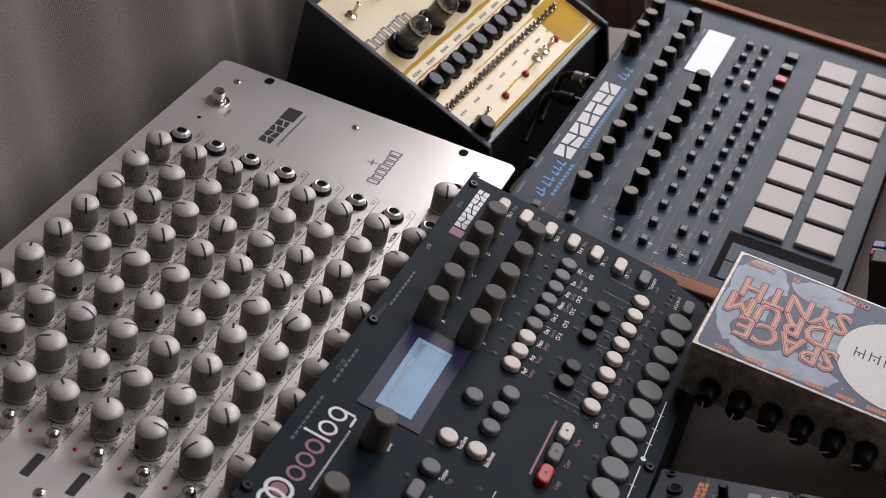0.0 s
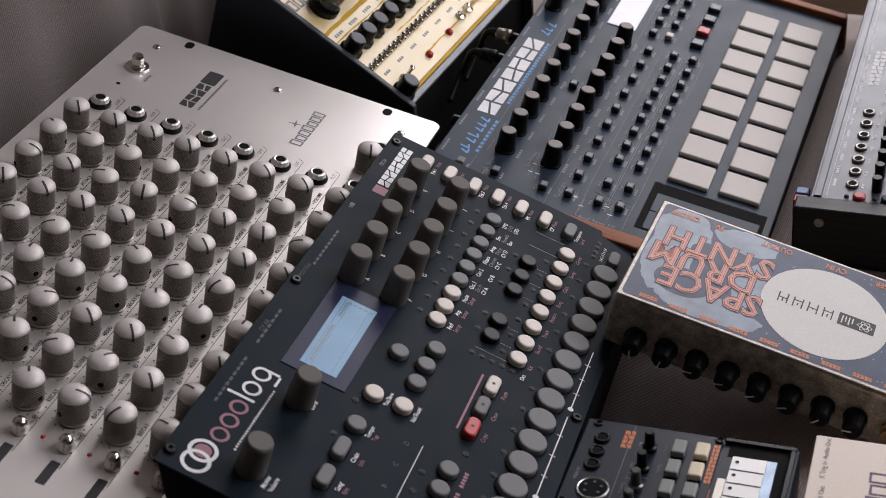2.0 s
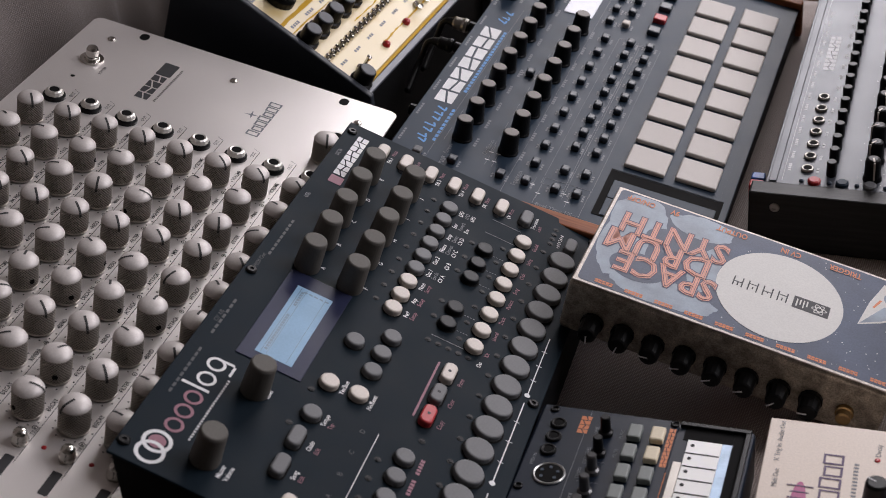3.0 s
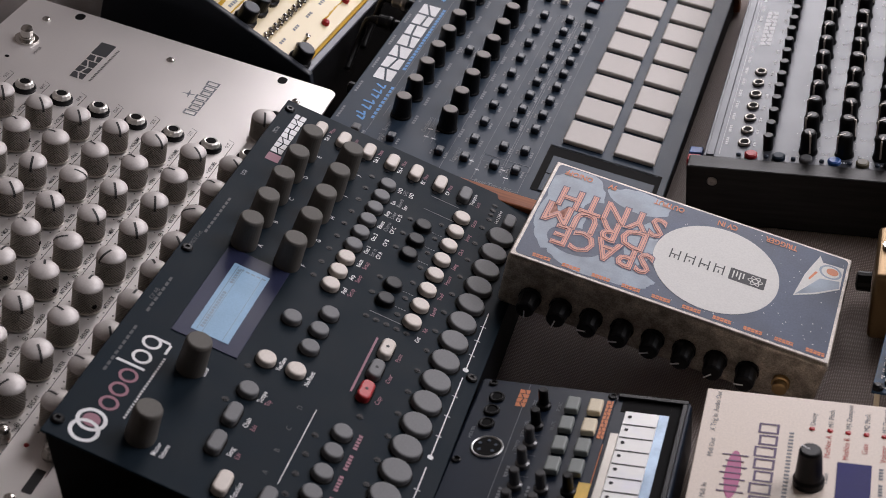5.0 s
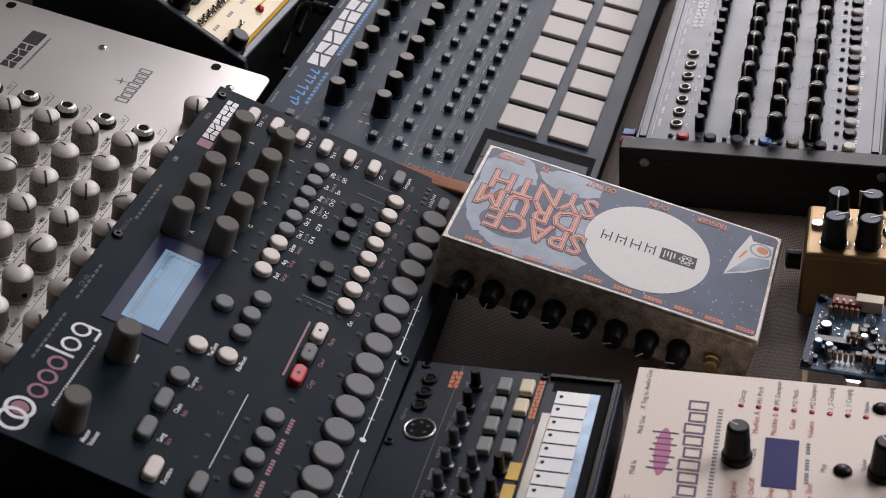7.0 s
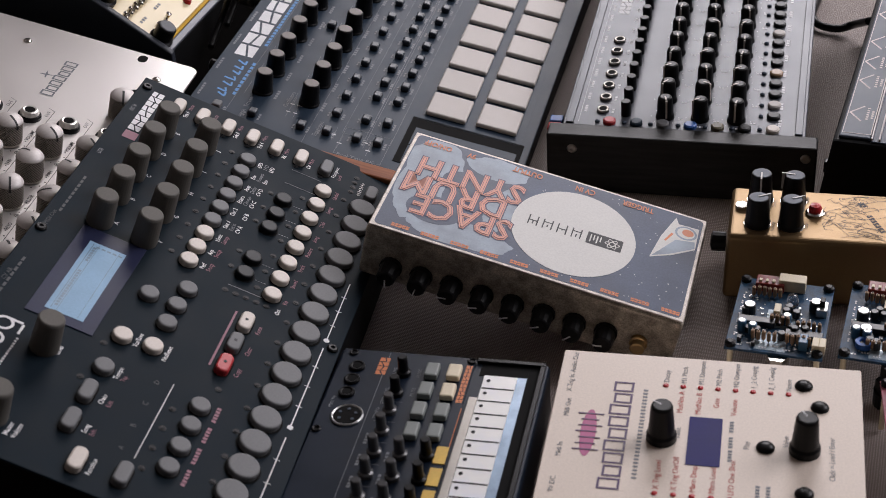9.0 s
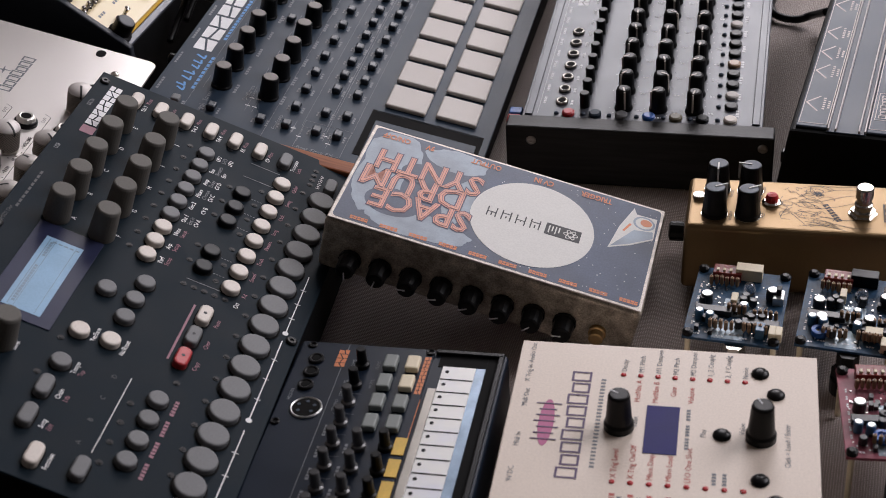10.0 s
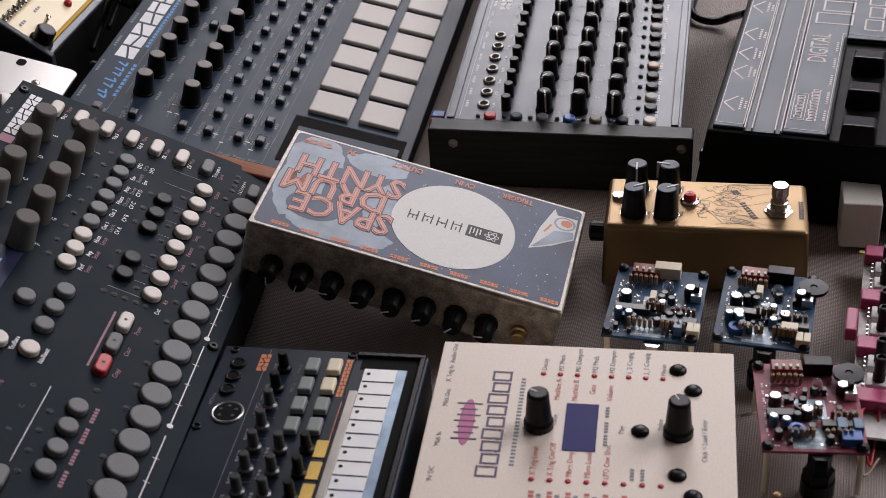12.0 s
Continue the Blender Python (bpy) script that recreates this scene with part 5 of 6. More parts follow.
def groove_box():
    v = thing("groove_box", M_VO, "small dark blue groove box with a silvery touch keyboard", "drum machine")
    H = 34.0
    part("case", box(bmesh.new(), 0, 115.4, -193, 0, 1, H - 1.2, 2.0), DARKBLUE, v)
    part("front_panel", box(bmesh.new(), 2, 75.5, -191, -1.5, H - 1.2, H, 0.4), DARKBLUE, v, "dark blue-grey panel")
    for a in ((76.5, 113.8, -4.5, -1.5), (111, 113.8, -191, -4.6), (76.5, 113.8, -193, -191)):
        part("keyboard_frame", box(bmesh.new(), a[0], a[1], a[2], a[3], H - 1.2, H + 0.8, 0.4), BLACK, v)
    part("keyboard_well", box(bmesh.new(), 105.5, 110.8, -188, -4.8, H - 1.15, H - 0.9), HOLE, v)
    part("keyboard_well", box(bmesh.new(), 79.5, 105.4, -14.6, -4.8, H - 1.15, H - 0.9), HOLE, v)
    part("touch_keyboard", box(bmesh.new(), 82.5, 100.2, -188, -14.8, H - 1.1, H - 0.3), KEYSTRIP, v, "silvery white touch keyboard")
    # the margin's bluish reflections are painted into its base colour
    part("keyboard_margin", box(bmesh.new(), 100.3, 105.4, -188, -14.8, H - 1.1, H - 0.3), mat("painted_reflection_foil", (0.30, 0.40, 0.52), 0.25, 0.3, var=0.4, scale=35), v, "margin with bluish reflections put into its colour")
    part("strip_edge", box(bmesh.new(), 77.8, 82.3, -188, -34, H - 1.1, H + 0.1, 0.3), DULLMETAL, v)
    rule = mesh_of(box(bmesh.new(), -8.6, 8.6, -0.35, 0.35, 0, 0.25), BLACK, "key_gap")
    hole = mesh_of(lathe(bmesh.new(), [(1.1, 0), (1.1, 0.25)], seg=10), BLACK, "key_hole")
    for i in range(16):
        part("key_gap", rule, None, v, at=(91.4, -25.6 - 10.5 * i, H - 0.3))
        part("key_hole", hole, None, v, at=(85.4, -19.2 - 10.5 * i, H - 0.3))
    bt = {m: mesh_of(box(bmesh.new(), -3.7, 3.7, -5.6, 5.6, 0, 4.0, 1.0), m, "button") for m in (GREYKEY, PALEYEL)}
    sage = mat("sage_grey_button", (0.20, 0.22, 0.21), 0.5)
    bt[GREYKEY] = mesh_of(box(bmesh.new(), -3.7, 3.7, -5.6, 5.6, 0, 4.0, 1.0), sage, "button")
    for i in range(4):
        part("button", bt[GREYKEY], None, v, at=(54.7, -18 - 16.4 * i, H))
        part("button", bt[PALEYEL if i < 2 else GREYKEY], None, v, at=(66.7, -17.6 - 16.4 * i, H))
    lit = mesh_of(box(bmesh.new(), -3.1, 3.1, -6.4, 6.4, 0, 0.5), mat("amber_key_label", (0.70, 0.45, 0.08), 0.5), "step_label")
    for i in range(6):
        part("step_label", lit, None, v, at=(73, -81.5 - 16.2 * i, H))
    jk = mesh_of(jack_mesh(4.4, 2.6, 1.6, 20), BLACK, "jack")
    jh = mesh_of(lathe(bmesh.new(), [(2.5, 0), (2.5, 1.2)], seg=14), HOLE, "jack_hole")
    for y in (-17, -28.2, -39.4):
        j = part("jack", jk, None, v, at=(13, y, H))
        part("jack_hole", jh, None, j)
    din = part("midi_socket", jack_mesh(8.6, 7.4, 1.2, 32), TIN, v, "round five-pin socket with a bright rim", at=(18.2, -57.8, H))
    part("socket_floor", lathe(bmesh.new(), [(7.3, 0.02), (7.3, 0.8)], seg=28), HOLE, din)
    for i in range(5):
        a = radians(-40 + 65 * i)
        part("pin_hole", lathe(bmesh.new(), [(1.0, 0.8), (1.0, 1.1)], cx=4.6 * math.cos(a), cy=4.6 * math.sin(a), seg=8), STEEL, din)
    kc = mesh_of(lathe(bmesh.new(), [(3.9, 0), (3.9, 2.2), (2.8, 3.0), (2.6, 11.4), (2.1, 12)], seg=18), SMOKE, "knob")
    kb = mesh_of(lathe(bmesh.new(), [(3.9, 0), (3.9, 2.2), (2.8, 3.0), (2.6, 11.4), (2.1, 12)], seg=18), BLACK, "knob")
    for x, y, m in [(39.5, -20, kb), (39.3, -37, kb)] + [(39.4, -51.5 - 16.4 * i, kc) for i in range(9)] + [(52.8, -84.5 - 16.6 * i, kc) for i in range(6)] + [(66.3, -83.5 - 17.6 * i, kb) for i in range(6)]:
        part("knob", m, None, v, at=(x, y, H), label="clear smoked plastic knob" if m is kc else "black knob")
    scr = mesh_of(jack_mesh(2.6, 1.3, 1.0, 12), BLACK, "screw")
    for x, y in ((73.7, -4.5), (8, -5), (5, -70)):
        part("screw", scr, None, v, at=(x, y, H))
    w, o = bmesh.new(), bmesh.new()
    mark(o, 4, 29.5, -22, 15, 5.6, 90, H, stroke=0.3)
    mark(o, 10, 75.0, -40, 32, 3.4, 90, H, stroke=0.3)
    for t, x, y in (("VOLUME", 35, -26), ("STEP LEVEL", 34.5, -46), ("TEMPO", 33.5, -58), ("MIDI IN", 8, -52), ("FUNC", 48.5, -22), ("MUTE", 48.5, -38)):
        letters(w, t, x, y, 2.8, 90, H)
    for i in range(7):
        bars(w, 4, 33.5, -78 - 16.4 * i, 9, 1.8, 90, H), bars(w, 3, 47, -90 - 16.6 * i, 8, 1.6, 90, H)
        box(w, 33, 44, -43.4 - 16.4 * i, -43.2 - 16.4 * i, H, H + 0.1)
    box(w, 28.0, 28.3, -190, -2, H, H + 0.1)
    box(o, 75.6, 76.0, -76, -44, H, H + 0.14)
    part("orange_printing", o, ORANGE, v, "orange block mark")
    part("grey_printing", w, GREYINK, v)


groove_box()

# ---- analogue drum computer with black wooden cheek ----
M_TZ = pose(-0.1052, 0.1494, 0.0441, 4.0, 0.0, 3.82)


def drum_computer():
    d = thing("drum_computer", M_TZ, "grey drum computer with black knobs and a black wooden end cheek", "drum machine")
    part("body", wedge(M_TZ, -24, 132, -20, 330, -2), SATIN, d, "black housing")
    part("front_panel", box(bmesh.new(), -24, 134, -24, 330, -2, 0, 0.6), BRUSHED, d, "slate grey metal panel")
    part("end_cheek", wedge(M_TZ, -32.5, 142, -39, -24.3, 1.0), EBONY, d, "black-stained wooden end cheek")
    scr = mesh_of(lathe(bmesh.new(), [(3.4, 0), (3.4, 0.6), (2.6, 1.2), (1.2, 1.3), (1.0, 0.6)], seg=14, rot=Matrix.Rotation(radians(90), 3, "X")), DULLMETAL, "screw")
    for x, z in ((-15.5, -9), (135, -6.5)):
        part("screw", scr, None, d, at=(x, -39.2, z))
    for x in (-22, 127):
        part("panel_rail", box(bmesh.new(), x, x + 5, -23, 328, 0.05, 1.2, 0.4), BRUSHED, d)
    jk = mesh_of(jack_mesh(4.2, 2.4, 2.0, 20), DULLMETAL, "jack", True)
    jh = mesh_of(lathe(bmesh.new(), [(2.35, 0), (2.35, 1.8)], seg=12), HOLE, "jack_hole")
    for i in range(7):
        j = part("jack", jk, None, d, at=(0.4 - 0.2 * i, -5.4 + 15.5 * i, 0), label="nickel socket")
        part("jack_hole", jh, None, j)
    sk = mesh_of(lathe(bmesh.new(), [(3.3, 0), (3.3, 10.0), (2.8, 10.8)], seg=16), BLACK, "small_knob")
    for i in range(19):
        part("small_knob", sk, None, d, at=(16.4 - 0.2 * i, -9 + 16.2 * i, 0))
    kb = mesh_of(lathe(bmesh.new(), [(6.2, 0), (6.0, 1.5), (5.3, 3), (5.0, 13.4), (4.3, 15.4), (3.0, 16.0)], seg=22), BLACK, "knob", False)
    pm = bmesh.new()
    box(pm, -0.55, 0.55, 0, 4.4, 15.8, 16.2), box(pm, -0.55, 0.55, 4.5, 5.7, 1.5, 15.4)
    pm = mesh_of(pm, CREAM, "pointer")
    rng = random.Random(8)
    for x in (42.3, 65.3, 89.0):
        for i in range(15):
            k = part("knob", kb, None, d, at=(x - 0.25 * i, -9 + 20.9 * i, 0), turn=rng.choice((180, 170, 155, 195, 215, 140, 120, -110)), label="black knob with a cream pointer")
            part("pointer", pm, None, k)
    bt = {m: mesh_of(lathe(bmesh.new(), [(4.4, 0), (4.4, 1.8), (3.4, 2.6)], seg=18), m, "button") for m in (BLACK, PAD, CREAM, REDKEY, TRIMBLUE, RESISTOR)}
    for i in range(24):
        part("button", bt[{0: CREAM, 2: PAD, 5: RESISTOR, 9: PAD, 13: PAD, 17: PAD}.get(i, BLACK)], None, d, at=(112.9 - 0.3 * i, -18.9 if i == 0 else -16.5 + 13.6 * i, 0))
    led = mesh_of(lathe(bmesh.new(), [(1.6, 0), (1.5, 1.2), (0.4, 1.8)], seg=10), STEEL, "indicator")
    for i in range(24):
        part("indicator", led, None, d, at=(104.7 - 0.3 * i, -18.9 if i == 0 else -16.5 + 13.6 * i, 0))
    low = {m: mesh_of(lathe(bmesh.new(), [(4.2, 0), (4.2, 2.0), (3.2, 2.8)], seg=16), m, "step_button") for m in (REDKEY, SLATE, GREYKEY, TRIMBLUE, mat("olive_button", (0.16, 0.14, 0.09), 0.5), DARKKEY)}
    for (m, me), x in zip(low.items(), (6.7, 24.5, 41.9, 59.9, 77.5, 94.9)):
        part("step_button", me, None, d, at=(x, -19.5, 0))
        part("indicator", led, None, d, at=(x - 8, -19.5, 0))
    g = bmesh.new()
    for i in range(15):
        for x in (42.3, 65.3, 89.0):
            bars(g, 4, x - 4 - 0.25 * i, -20 + 20.9 * i, 8, 1.8), bars(g, 2, x + 9, -12 + 20.9 * i, 4, 1.2)
            for k in range(7):
                a = radians(-50 + 46 * k)
                box(g, x + 9.2 * math.cos(a) - 0.25, x + 9.2 * math.cos(a) + 0.25, -9 + 20.9 * i + 9.2 * math.sin(a) - 0.25, -9 + 20.9 * i + 9.2 * math.sin(a) + 0.25, 0.05, 0.15)
        bars(g, 3, 118, -14 + 20.9 * i, 9, 2, 90), bars(g, 4, -10, -8 + 15.5 * i, 9, 2, 90), bars(g, 2, 8, -8 + 15.5 * i, 6, 1.6, 90)
    box(g, -14, -13.7, -20, 320, 0.05, 0.15)
    mark(g, 9, 1, 127, 52, 8, 90, stroke=0.26)
    part("printing", g, WHITE, d, "white printed marks")
    for i, m in enumerate((REDKEY, TRIMBLUE)):
        part("side_plug", box(bmesh.new(), -36, -27, -18 + 9 * i, -10 + 9 * i, -22, -8, 1), m, d, "coloured plug at the side")


drum_computer()

# ---- clap unit with large rocker keys ----
M_CT = pose(0.0515, 0.106, 0.0, 0, 0, -3.2)


def clap_unit():
    c = thing("clap_unit", M_CT, "dark grey clap drum unit with large black rocker keys", "drum machine")
    H = 60.0
    bm = box(bmesh.new(), -3, 190, 0, 260, 0.8, H - 2)
    for v in bm.verts:
        if v.co.z < 0.01:
            v.co.y -= 0.006 if v.co.y < 0.1 else 0
            v.co.x -= 0.008 if v.co.x < 0.1 else 0
    bmesh.ops.bevel(bm, geom=list(bm.edges), offset=2 * U, segments=2, profile=0.5, affect="EDGES")
    part("case", bm, SATIN, c, "black moulded case")
    part("front_panel", box(bmesh.new(), 0, 19.2, 4, 256, H - 2, H, 0.8), STEEL, c, "slate grey panel")
    part("channel", box(bmesh.new(), 19.4, 43, 2, 258, H - 2, H - 1.2, 0.4), STEEL, c, "recessed channel")
    for x in (20.0, 24.6, 38.8, 42.4):
        part("ridge", box(bmesh.new(), x - 0.6, x + 0.6, 3, 257, H - 1.4, H + 0.6, 0.4), RIDGE, c)
    bed = bmesh.new()
    box(bed, 43.2, 72, 4, 256, H - 2, H, 0.8), box(bed, 72, 110, 140, 256, H - 2, H, 0.8), box(bed, 110, 188, 4, 256, H - 2, H, 0.8)
    part("front_panel", bed, STEEL, c, "slate grey panel")
    part("key_well", box(bmesh.new(), 72.5, 109.5, 4, 139.5, H - 4, H - 2.4), HOLE, c)
    for a in ((70.2, 72.2, 3, 142), (72.3, 109.8, 140, 142)):
        part("well_rim", box(bmesh.new(), a[0], a[1], a[2], a[3], H - 0.5, H + 1.6, 0.8), SATIN, c, "raised black rim of the key recess")
    key = bmesh.new()
    pts = [(-11, -14, 0), (11, -14, 0), (11, 14, 0), (-11, 14, 0), (-10, -12, 14), (10, -12, 14), (10, 12, 8), (-10, 12, 8)]
    vs = [key.verts.new(Vector(p) * U) for p in pts]
    for f in ((3, 2, 1, 0), (4, 5, 6, 7), (0, 1, 5, 4), (1, 2, 6, 5), (2, 3, 7, 6), (3, 0, 4, 7)):
        key.faces.new([vs[i] for i in f])
    bmesh.ops.bevel(key, geom=list(key.edges), offset=1.6 * U, segments=3, profile=0.5, affect="EDGES")
    key = mesh_of(key, BLACK, "rocker_key")
    for i in range(3):
        part("rocker_key", key, None, c, at=(89, 12 + 47 * i, H - 3), label="large glossy black rocker key")
    w = bmesh.new()
    for y in (35, 80, 108, 139, 184, 226):
        for dy in (9.5, -10.5):
            d = Vector((-dy, 8.5)).normalized() * 0.6
            w.faces.new([w.verts.new(Vector((px, py, H + 0.12 + 0.004 * (dy > 0))) * U) for px, py in ((2.6 - d.x, y - d.y), (10.6 - d.x, y + dy - d.y), (10.6 + d.x, y + dy + d.y), (2.6 + d.x, y + d.y))])
        bars(w, 6, 14.4, y - 8, 17, 1.6, 90, H, gap=0.4), bars(w, 4, 17.4, y - 6, 11, 1.5, 90, H, gap=0.4)
    for x in (18.4, 44.0):
        box(w, x, x + 0.6, 8, 252, H + 0.02, H + 0.15)
    box(w, 1.2, 1.7, 8, 252, H + 0.02, H + 0.15), box(w, 1.8, 18.4, 8, 8.5, H + 0.02, H + 0.15), box(w, 44.7, 68, 8, 8.5, H + 0.02, H + 0.15)
    mark(w, 7, 53.0, 23, 31, 5.2, 90, H, stroke=0.14)
    for a in ((46, 54.8, 20.5, 21), (46, 54.8, 56, 56.5), (46, 46.5, 21, 56), (54.3, 54.8, 21, 56)):
        box(w, *a, H + 0.02, H + 0.15)
    for a in ((68.6, 69.0, 12, 150), (69.0, 112, 149.6, 150)):
        box(w, *a, H + 0.02, H + 0.15)
    mark(w, 11, 62, 20, 44, 6.0, 90, H, stroke=0.14)
    letters(w, "DIGITAL", 60.8, 103, 18.0, 90, H, stretch=0.66)
    mark(w, 4, 74, 164, 84, 26, 90, H, stroke=0.055)
    mark(w, 4, 95, 158, 84, 13, 90, H, stroke=0.1)
    for i in range(5):
        bars(w, 5, 67.4, 22 + 25 * i, 15, 1.6, 90, H, gap=0.4), box(w, 65.4, 67.6, 20 + 25 * i, 20.4 + 25 * i, H + 0.02, H + 0.15)
    part("printing", w, LILAC, c, "pale printed lines")
    part("bumper", box(bmesh.new(), -8, -3.5, 6, 12, 30, 38, 1), BLACK, c)


clap_unit()

# ---- bare circuit boards on short legs ----
def electrolytic(bm_can, bm_top, x, y, z, r, h):
    lathe(bm_can, [(r, z), (r, z + h - 0.4), (r - 0.5, z + h - 0.2)], cx=x, cy=y, seg=14)
    lathe(bm_top, [(r - 0.5, z + h - 0.2), (r - 0.7, z + h + 0.1)], cx=x, cy=y, seg=14)


def circuit_board(m, w, l, board, label, seed, dial, blocks):
    """A drum circuit board, component side up; blocks: (kind, x, y)."""
    b = thing("circuit_board", m, label, "circuit board", "bare circuit boards")
    Z = 30.0
    rng = random.Random(seed)
    part("board", box(bmesh.new(), 0, w, -l, 0, Z - 1.6, Z, 0.2), board, b)
    for x, y in ((3, -3), (w - 3, -3), (3, -l + 3), (w - 3, -l + 3)):
        part("leg", lathe(bmesh.new(), [(1.6, 0.8), (1.6, Z - 1.6)], cx=x, cy=y, seg=8), PALEYEL, b)
        part("corner_screw", lathe(bmesh.new(), [(3, Z), (3, Z + 2), (1.6, Z + 3)], cx=x, cy=y, seg=12), BLACK, b)
    nut = part("shaft_nut", lathe(bmesh.new(), [(8, 12), (8, 18), (6, 20), (6, Z - 1.7)], cx=w * 0.55, cy=-l + 1, seg=6), BLACK if dial else NICKEL, b, "black nut under the board" if dial else "nickel nut under the board")
    part("pot_body", lathe(bmesh.new(), [(8.5, 3), (8.5, 12)], cx=w * 0.55, cy=-l + 1, seg=20), BLACK, b)
    k = part("switch_block", box(bmesh.new(), 9, 25, -12, -3, Z, Z + 5.5, 0.4), DIPRED, b, "dark red switch block")
    for i in range(4):
        part("slider", box(bmesh.new(), 10.8 + 3.6 * i, 12.4 + 3.6 * i, -10.5, -8, Z + 5.5, Z + 6.6, 0.2), PALEYEL, k)
    for kind, x, y in blocks:
        if kind == "cream":
            part("relay", box(bmesh.new(), x - 7.5, x + 7.5, y - 4, y + 4, Z, Z + 7.5, 0.5), PALEYEL, b, "cream block")
        elif kind == "cream_s":
            part("relay", box(bmesh.new(), x - 4.5, x + 4.5, y - 3, y + 3, Z, Z + 6, 0.4), PALEYEL, b, "cream block")
        elif kind == "black":
            part("relay", box(bmesh.new(), x - 7.5, x + 7.5, y - 4, y + 4, Z, Z + 7.5, 0.5), BLACK, b, "black block")
        elif kind == "chip":
            part("chip", box(bmesh.new(), x - 10, x + 10, y - 2.6, y + 2.6, Z + 0.8, Z + 4, 0.3), CAPBODY, b)
        elif kind == "film":
            part("film_capacitor", box(bmesh.new(), x - 2.4, x + 2.4, y - 4, y + 4, Z, Z + 6, 0.4), CAPBLUE, b)
        elif kind == "film_c":
            part("film_capacitor", box(bmesh.new(), x - 1.8, x + 1.8, y - 4, y + 4, Z, Z + 5.5, 0.4), PALEYEL, b)
        elif kind == "trim":
            part("trimmer", lathe(bmesh.new(), [(4.4, Z), (4.4, Z + 3.4), (2.5, Z + 3.6), (2.0, Z + 2.2)], cx=x, cy=y, seg=18), TRIMBLUE, b, "blue round trimmer")
        elif kind == "trimbox":
            part("trimmer", box(bmesh.new(), x - 5, x + 5, y - 4, y + 4, Z, Z + 5, 0.4), TRIMBLUE, b, "blue square trimmer")
        elif kind == "switch":
            s = part("slide_switch", box(bmesh.new(), x - 3, x + 3, y - 4.5, y + 4.5, Z, Z + 5, 0.3), TIN, b)
            part("lever", box(bmesh.new(), x - 1.4, x + 1.4, y - 1.5, y + 3, Z + 5, Z + 9, 0.3), BLACK, s)
        elif kind == "disc":
            part("speaker_disc", lathe(bmesh.new(), [(8, Z + 4), (8, Z + 6), (2, Z + 6.2), (1.5, Z + 5.6)], cx=x, cy=y, seg=24), BLACK, b)
        elif kind == "lamp":
            part("bulb", lathe(bmesh.new(), [(3.2, Z), (3.4, Z + 4), (2.6, Z + 6.5), (0.4, Z + 7.6)], cx=x, cy=y, seg=14), GLASS, b, smooth=True)
        elif kind in ("can", "canblue"):
            r, h = (3.4, 6.5) if kind == "can" else (2.4, 6.5)
            can, top = bmesh.new(), bmesh.new()
            electrolytic(can, top, x, y, Z, r, h)
            o = part("capacitor", can, CAPBODY if kind == "can" else CAPBLUE, b)
            part("can_top", top, TIN, o)
    res = bmesh.new()
    lathe(res, [(0.3, 0), (0.3, 1.2), (1.1, 1.4), (1.1, 6.4), (0.3, 6.6), (0.3, 7.4)], seg=8)
    res = mesh_of(res, RESISTOR, "resistor")
    for y0, x0, n in ((-17, 9, 6), (-l * 0.62, 22, 4), (-l * 0.86, 14, 5), (-l * 0.86, w * 0.62, 5), (-l * 0.66, w * 0.7, 5)):
        for i in range(n):
            part("resistor", res, None, b, at=(x0 + 2.9 * i, y0 + rng.uniform(-0.6, 0.6), Z))
    lead, pads = bmesh.new(), bmesh.new()
    for _ in range(26):
        x, y = rng.uniform(4, w - 4), rng.uniform(-l + 5, -22)
        plate(pads, disc(x, y, rng.uniform(0.4, 1.1), rng.uniform(0.4, 1.0), 10), Z + 0.02, Z + rng.uniform(0.1, 0.9))
    for _ in range(70):
        x, y = rng.uniform(4, w - 4), rng.uniform(-l + 4, -14)
        plate(pads, disc(x, y, 0.45, 0.45, 6), Z + 0.02, Z + rng.uniform(0.1, 0.5))
    part("solder_joints", pads, TIN, b)["kind"] = "stuff"
    chips = bmesh.new()
    for _ in range(16):
        x, y = rng.uniform(5, w - 5), rng.uniform(-l + 5, -18)
        box(chips, x - 1.1, x + 1.1, y - 1.6, y + 1.6, Z + 0.1, Z + rng.uniform(1.5, 4.0))
    part("small_chip", chips, CAPBODY, b)["kind"] = "stuff"
    ink = bmesh.new()
    for k in range(7):
        bars(ink, 3, 5 + 6.4 * k, -l + 3.5 + (k % 2) * 2, 4.5, 1.1, 0, Z), bars(ink, 2, 4.2, -20 - 6 * k, 3.5, 1.0, 90, Z)
    part("board_printing", ink, WHITE, b)
    for _ in range(9):
        x, y = rng.uniform(5, w - 5), rng.uniform(-l + 6, -24)
        part("transistor", lathe(bmesh.new(), [(2.2, Z + 1), (2.2, Z + 5), (1.8, Z + 5.4)], cx=x, cy=y, seg=12), CAPBODY, b)
    pal = bmesh.new()
    box(pal, w * 0.36, w * 0.66, -l * 0.66, -l * 0.42, Z + 0.02, Z + 0.12), box(pal, w * 0.3, w * 0.62, -l * 0.97, -l * 0.74, Z + 0.02, Z + 0.12)
    part("copper_field", pal, PCBPALE, b, "pale tinned area")
    return b


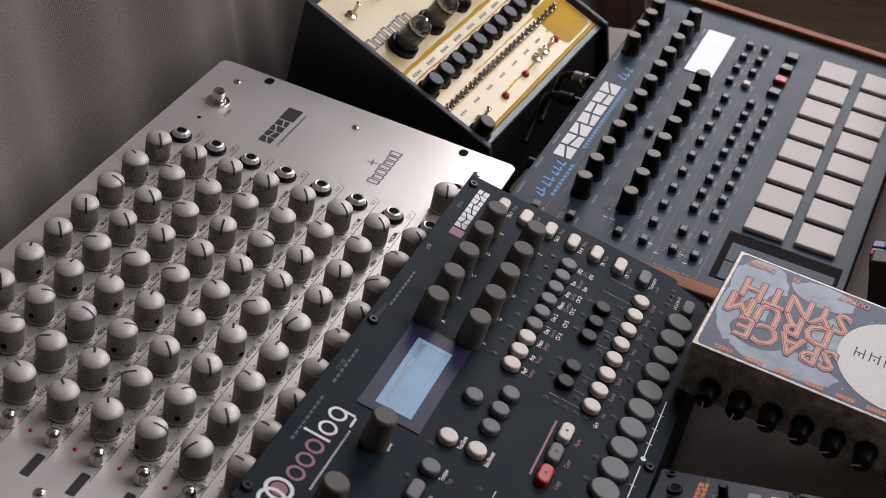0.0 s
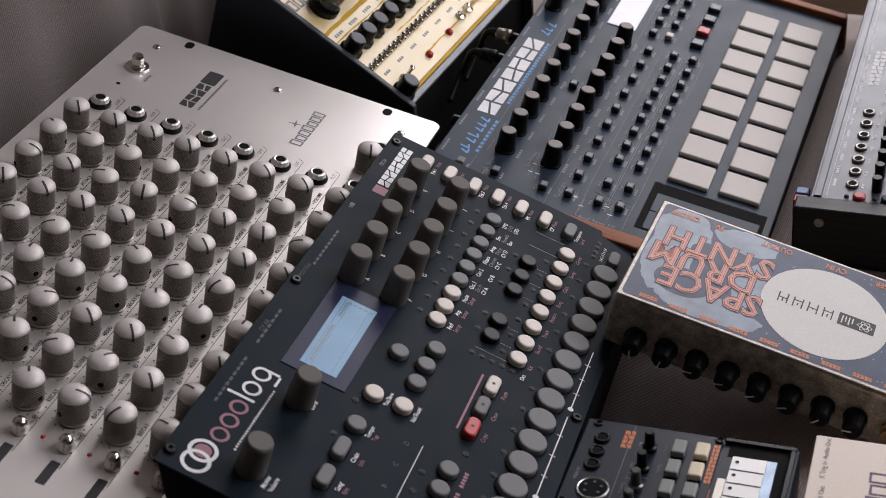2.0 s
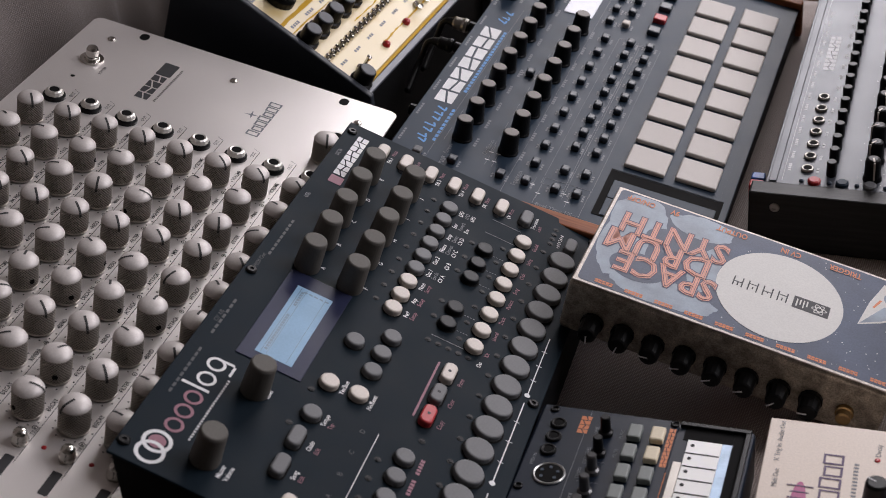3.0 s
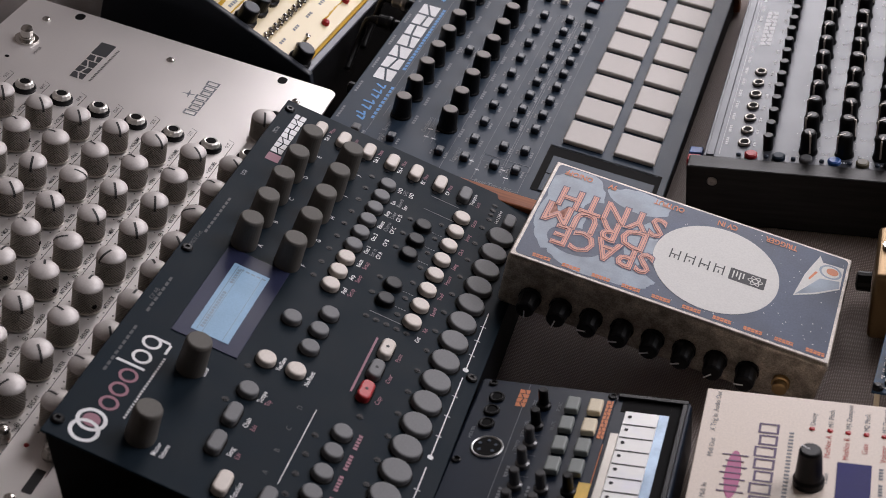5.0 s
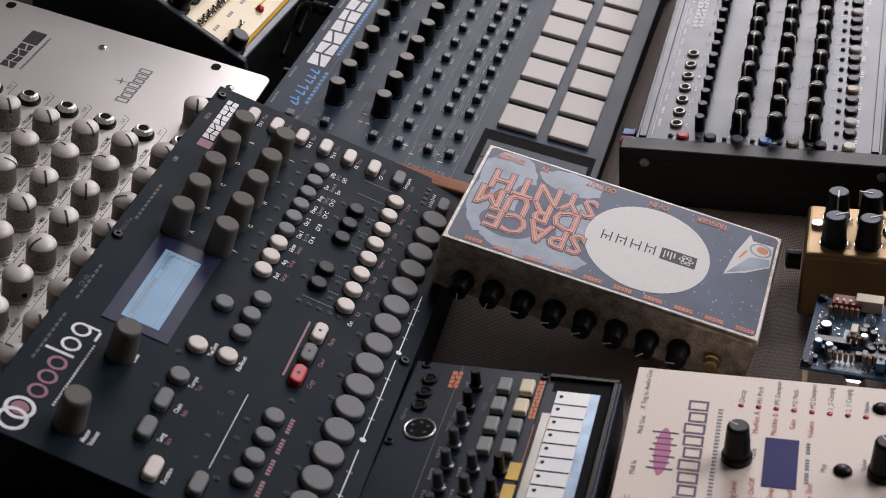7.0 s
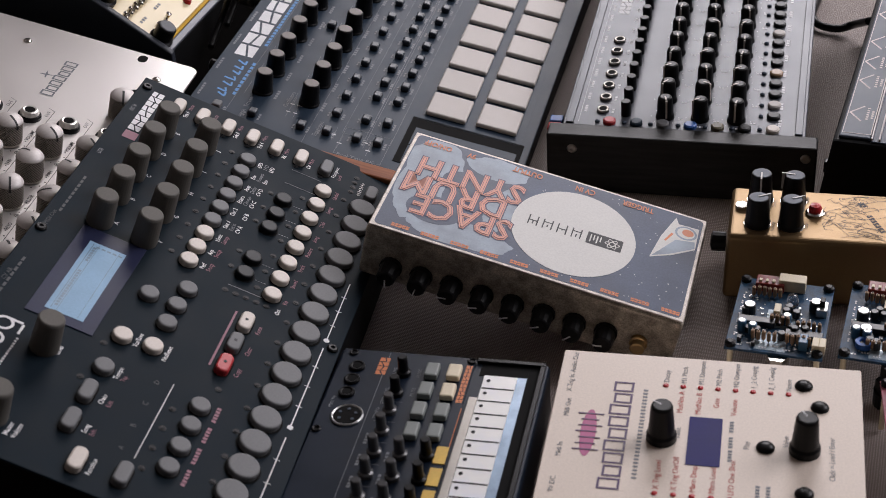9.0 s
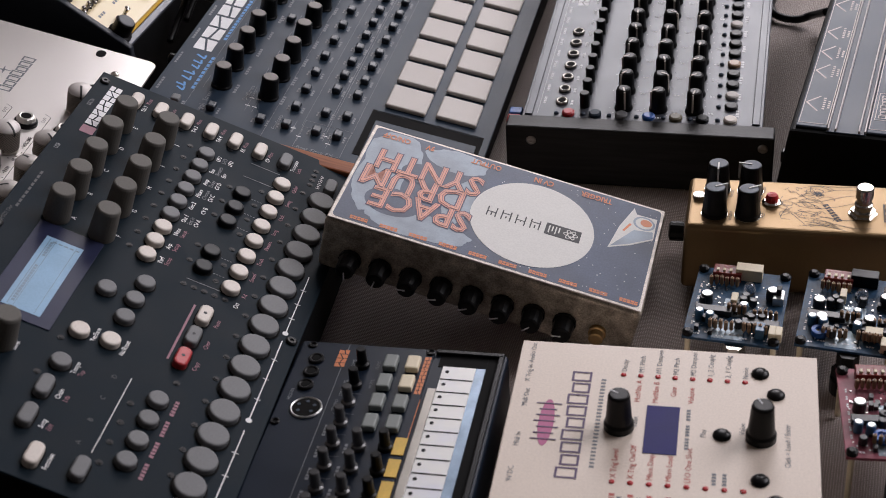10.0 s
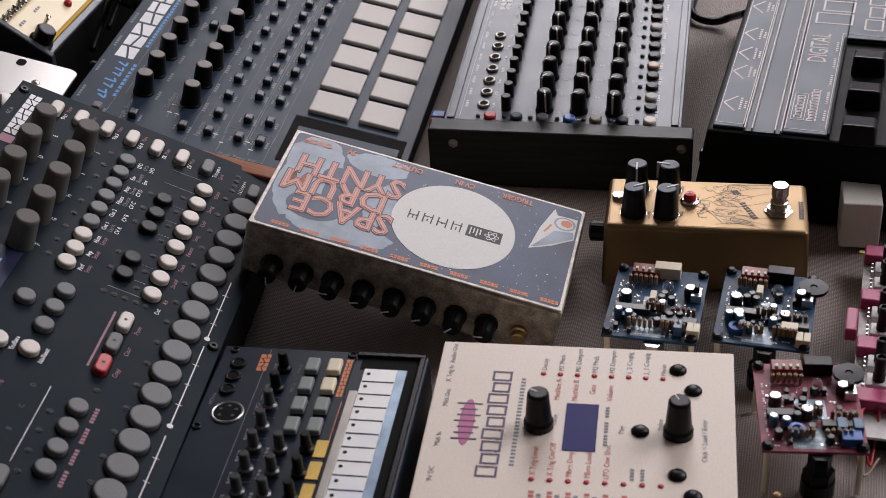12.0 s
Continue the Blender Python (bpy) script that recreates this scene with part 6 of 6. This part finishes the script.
COMMON = [("can", 9, -34), ("canblue", 13, -52), ("canblue", 7, -50), ("chip", 14, -44), ("can", 44, -24), ("switch", 47.5, -26), ("lamp", 31, -22), ("chip", 40.5, -52), ("canblue", 30, -40)]
circuit_board(pose(0.0105, -0.0125, 0, 0, 0, -0.5), 52, 68, PCBBLUE, "blue drum circuit board crowded with components on legs", 1, False, COMMON + [("cream", 29, -6), ("film", 41, -59), ("film_c", 24, -33), ("film_c", 51, -60), ("film_c", 47.5, -60)])
circuit_board(pose(0.0720, -0.0060, 0, 0, 0, -2.0), 52, 70, PCBBLUE, "blue drum circuit board with a blue trimmer and black disc", 2, True,
              COMMON + [("black", 31, -6), ("disc", 50, -17), ("trim", 12, -58), ("cream_s", 40, -56), ("film_c", 21, -24), ("film_c", 50, -64), ("film_c", 46, -64), ("can", 12, -49), ("can", 37, -46), ("canblue", 31, -52)])
circuit_board(pose(0.0925, -0.0925, 0, 0, 0, 8.0), 52, 70, PCBPINK, "pink drum circuit board with blue trimmers and thin wires", 3, True,
              COMMON + [("black", 33, -6), ("disc", 48, -14), ("trim", 18, -56), ("trimbox", 44, -62), ("film", 40, -54), ("film", 48, -54), ("can", 24, -44)])

# ---- pot board with magenta blocks, white cube beside it ----
def pot_board():
    b = thing("pot_strip", pose(0.1495, 0.0300, 0, 0, 0, -2.0), "white circuit strip with magenta end blocks and black shafts", "circuit board")
    part("board", box(bmesh.new(), 0, 34, -150, 22, 10, 11.6, 0.2), PCBWHITE, b)
    part("foot", box(bmesh.new(), 4, 30, -146, 18, 0.8, 10), BLACK, b)
    blk = mesh_of(box(bmesh.new(), 0, 36, -6, 6, 11.6, 19, 1.0), MAGBLK, "end_block")
    for y in (14, -32, -78, -124):
        part("end_block", blk, None, b, at=(0, y, 0), label="magenta plastic block")
    part("side_block", box(bmesh.new(), -7, -0.5, -66, -44, 9, 17, 1.0), MAGBLK, b, "magenta plastic block")
    pot = mesh_of(box(bmesh.new(), -6.5, 6.5, -5.5, 5.5, 11.6, 17, 0.6), PCBWHITE, "pot_body")
    sh = mesh_of(lathe(bmesh.new(), [(3.4, 17), (3.4, 21), (3.0, 21.4), (3.0, 32), (2.2, 32.2), (1.7, 31)], seg=18), BLACK, "shaft")
    for y in (0, -16, -46, -62, -92, -108):
        p = part("pot_body", pot, None, b, at=(13, y, 0))
        part("shaft", sh, None, p, label="black potentiometer shaft")
    pin = mesh_of(box(bmesh.new(), -0.6, 0.6, -0.6, 0.6, 11.6, 16), TIN, "pin")
    for y in (0, -16, -46, -62, -92, -108):
        for i in range(3):
            part("pin", pin, None, b, at=(5, y - 4 + 4 * i, 0))
    part("label_tape", box(bmesh.new(), -3, 20, 19.5, 22.5, 11.7, 12.4), mat("yellow_tape", (0.55, 0.50, 0.10), 0.5), b)


pot_board()


def cube():
    c = thing("switch_cube", pose(0.1352, 0.0720, 0, 0, 0, 4.0), "small white plastic cube with rounded edges on the cloth", "plastic box")
    part("shell", box(bmesh.new(), 0, 24, 0, 28, 0.6, 32.5, 1.2, 3), WHITEBOX, c)
    part("back_half", box(bmesh.new(), 3, 27, 28.2, 34, 0.6, 29, 1.2), BLACK, c)


cube()


def wire(name, pts, r, material, label):
    tagged(part(name, tube(bmesh.new(), pts, r), material, None, smooth=True), label, "cable")


wire("power_cable", curve_pts([(56, 352, 25), (44, 378, 9), (32, 379, 4), (18, 383, 4), (11, 397, 4), (10.5, 416, 4), (14, 470, 4)]), 3.2, BLACK, "black power cable lying on the cloth")
wire("thin_wire", curve_pts([(152, -100, 14), (150, -118, 22), (155, -140, 10), (158, -120, 6), (160, -98, 16)]), 0.7, REDKEY, "thin red wire looped beside the boards")
wire("thin_wire", curve_pts([(149, -104, 14), (146, -124, 20), (152, -146, 8), (160, -132, 8)]), 0.7, RESISTOR, "thin brown wire looped beside the boards")
wire("synth_cable", curve_pts([(-400, 225, 40), (-392, 235, 30), (-375, 260, 20), (-380, 300, 6)]), 4.5, BLACK, "black cable with a plug behind the drum machine")


def button_box():
    """A low black box whose corner shows beyond the boards."""
    b = thing("button_box", pose(0.1085, -0.1860, 0, 0, 0, 3.0), "low black box with green and blue square buttons", "controller")
    part("case", box(bmesh.new(), 0, 110, -70, 0, 0.8, 24, 2.0), BLACK, b)
    for i, m in enumerate((mat("dark_green_button", (0.01, 0.09, 0.035), 0.35), mat("petrol_blue_button", (0.015, 0.06, 0.10), 0.35), mat("dark_green_button", (0.01, 0.09, 0.035), 0.35))):
        part("button", box(bmesh.new(), 9 + 27 * i, 29 + 27 * i, -26, -6, 24, 29, 1.2), m, b)
    part("post", lathe(bmesh.new(), [(2.6, 24), (2.6, 29), (1.8, 30), (0.3, 30.4)], cx=2.5, cy=-6, seg=12), GOLD, b, "small brass post")


button_box()
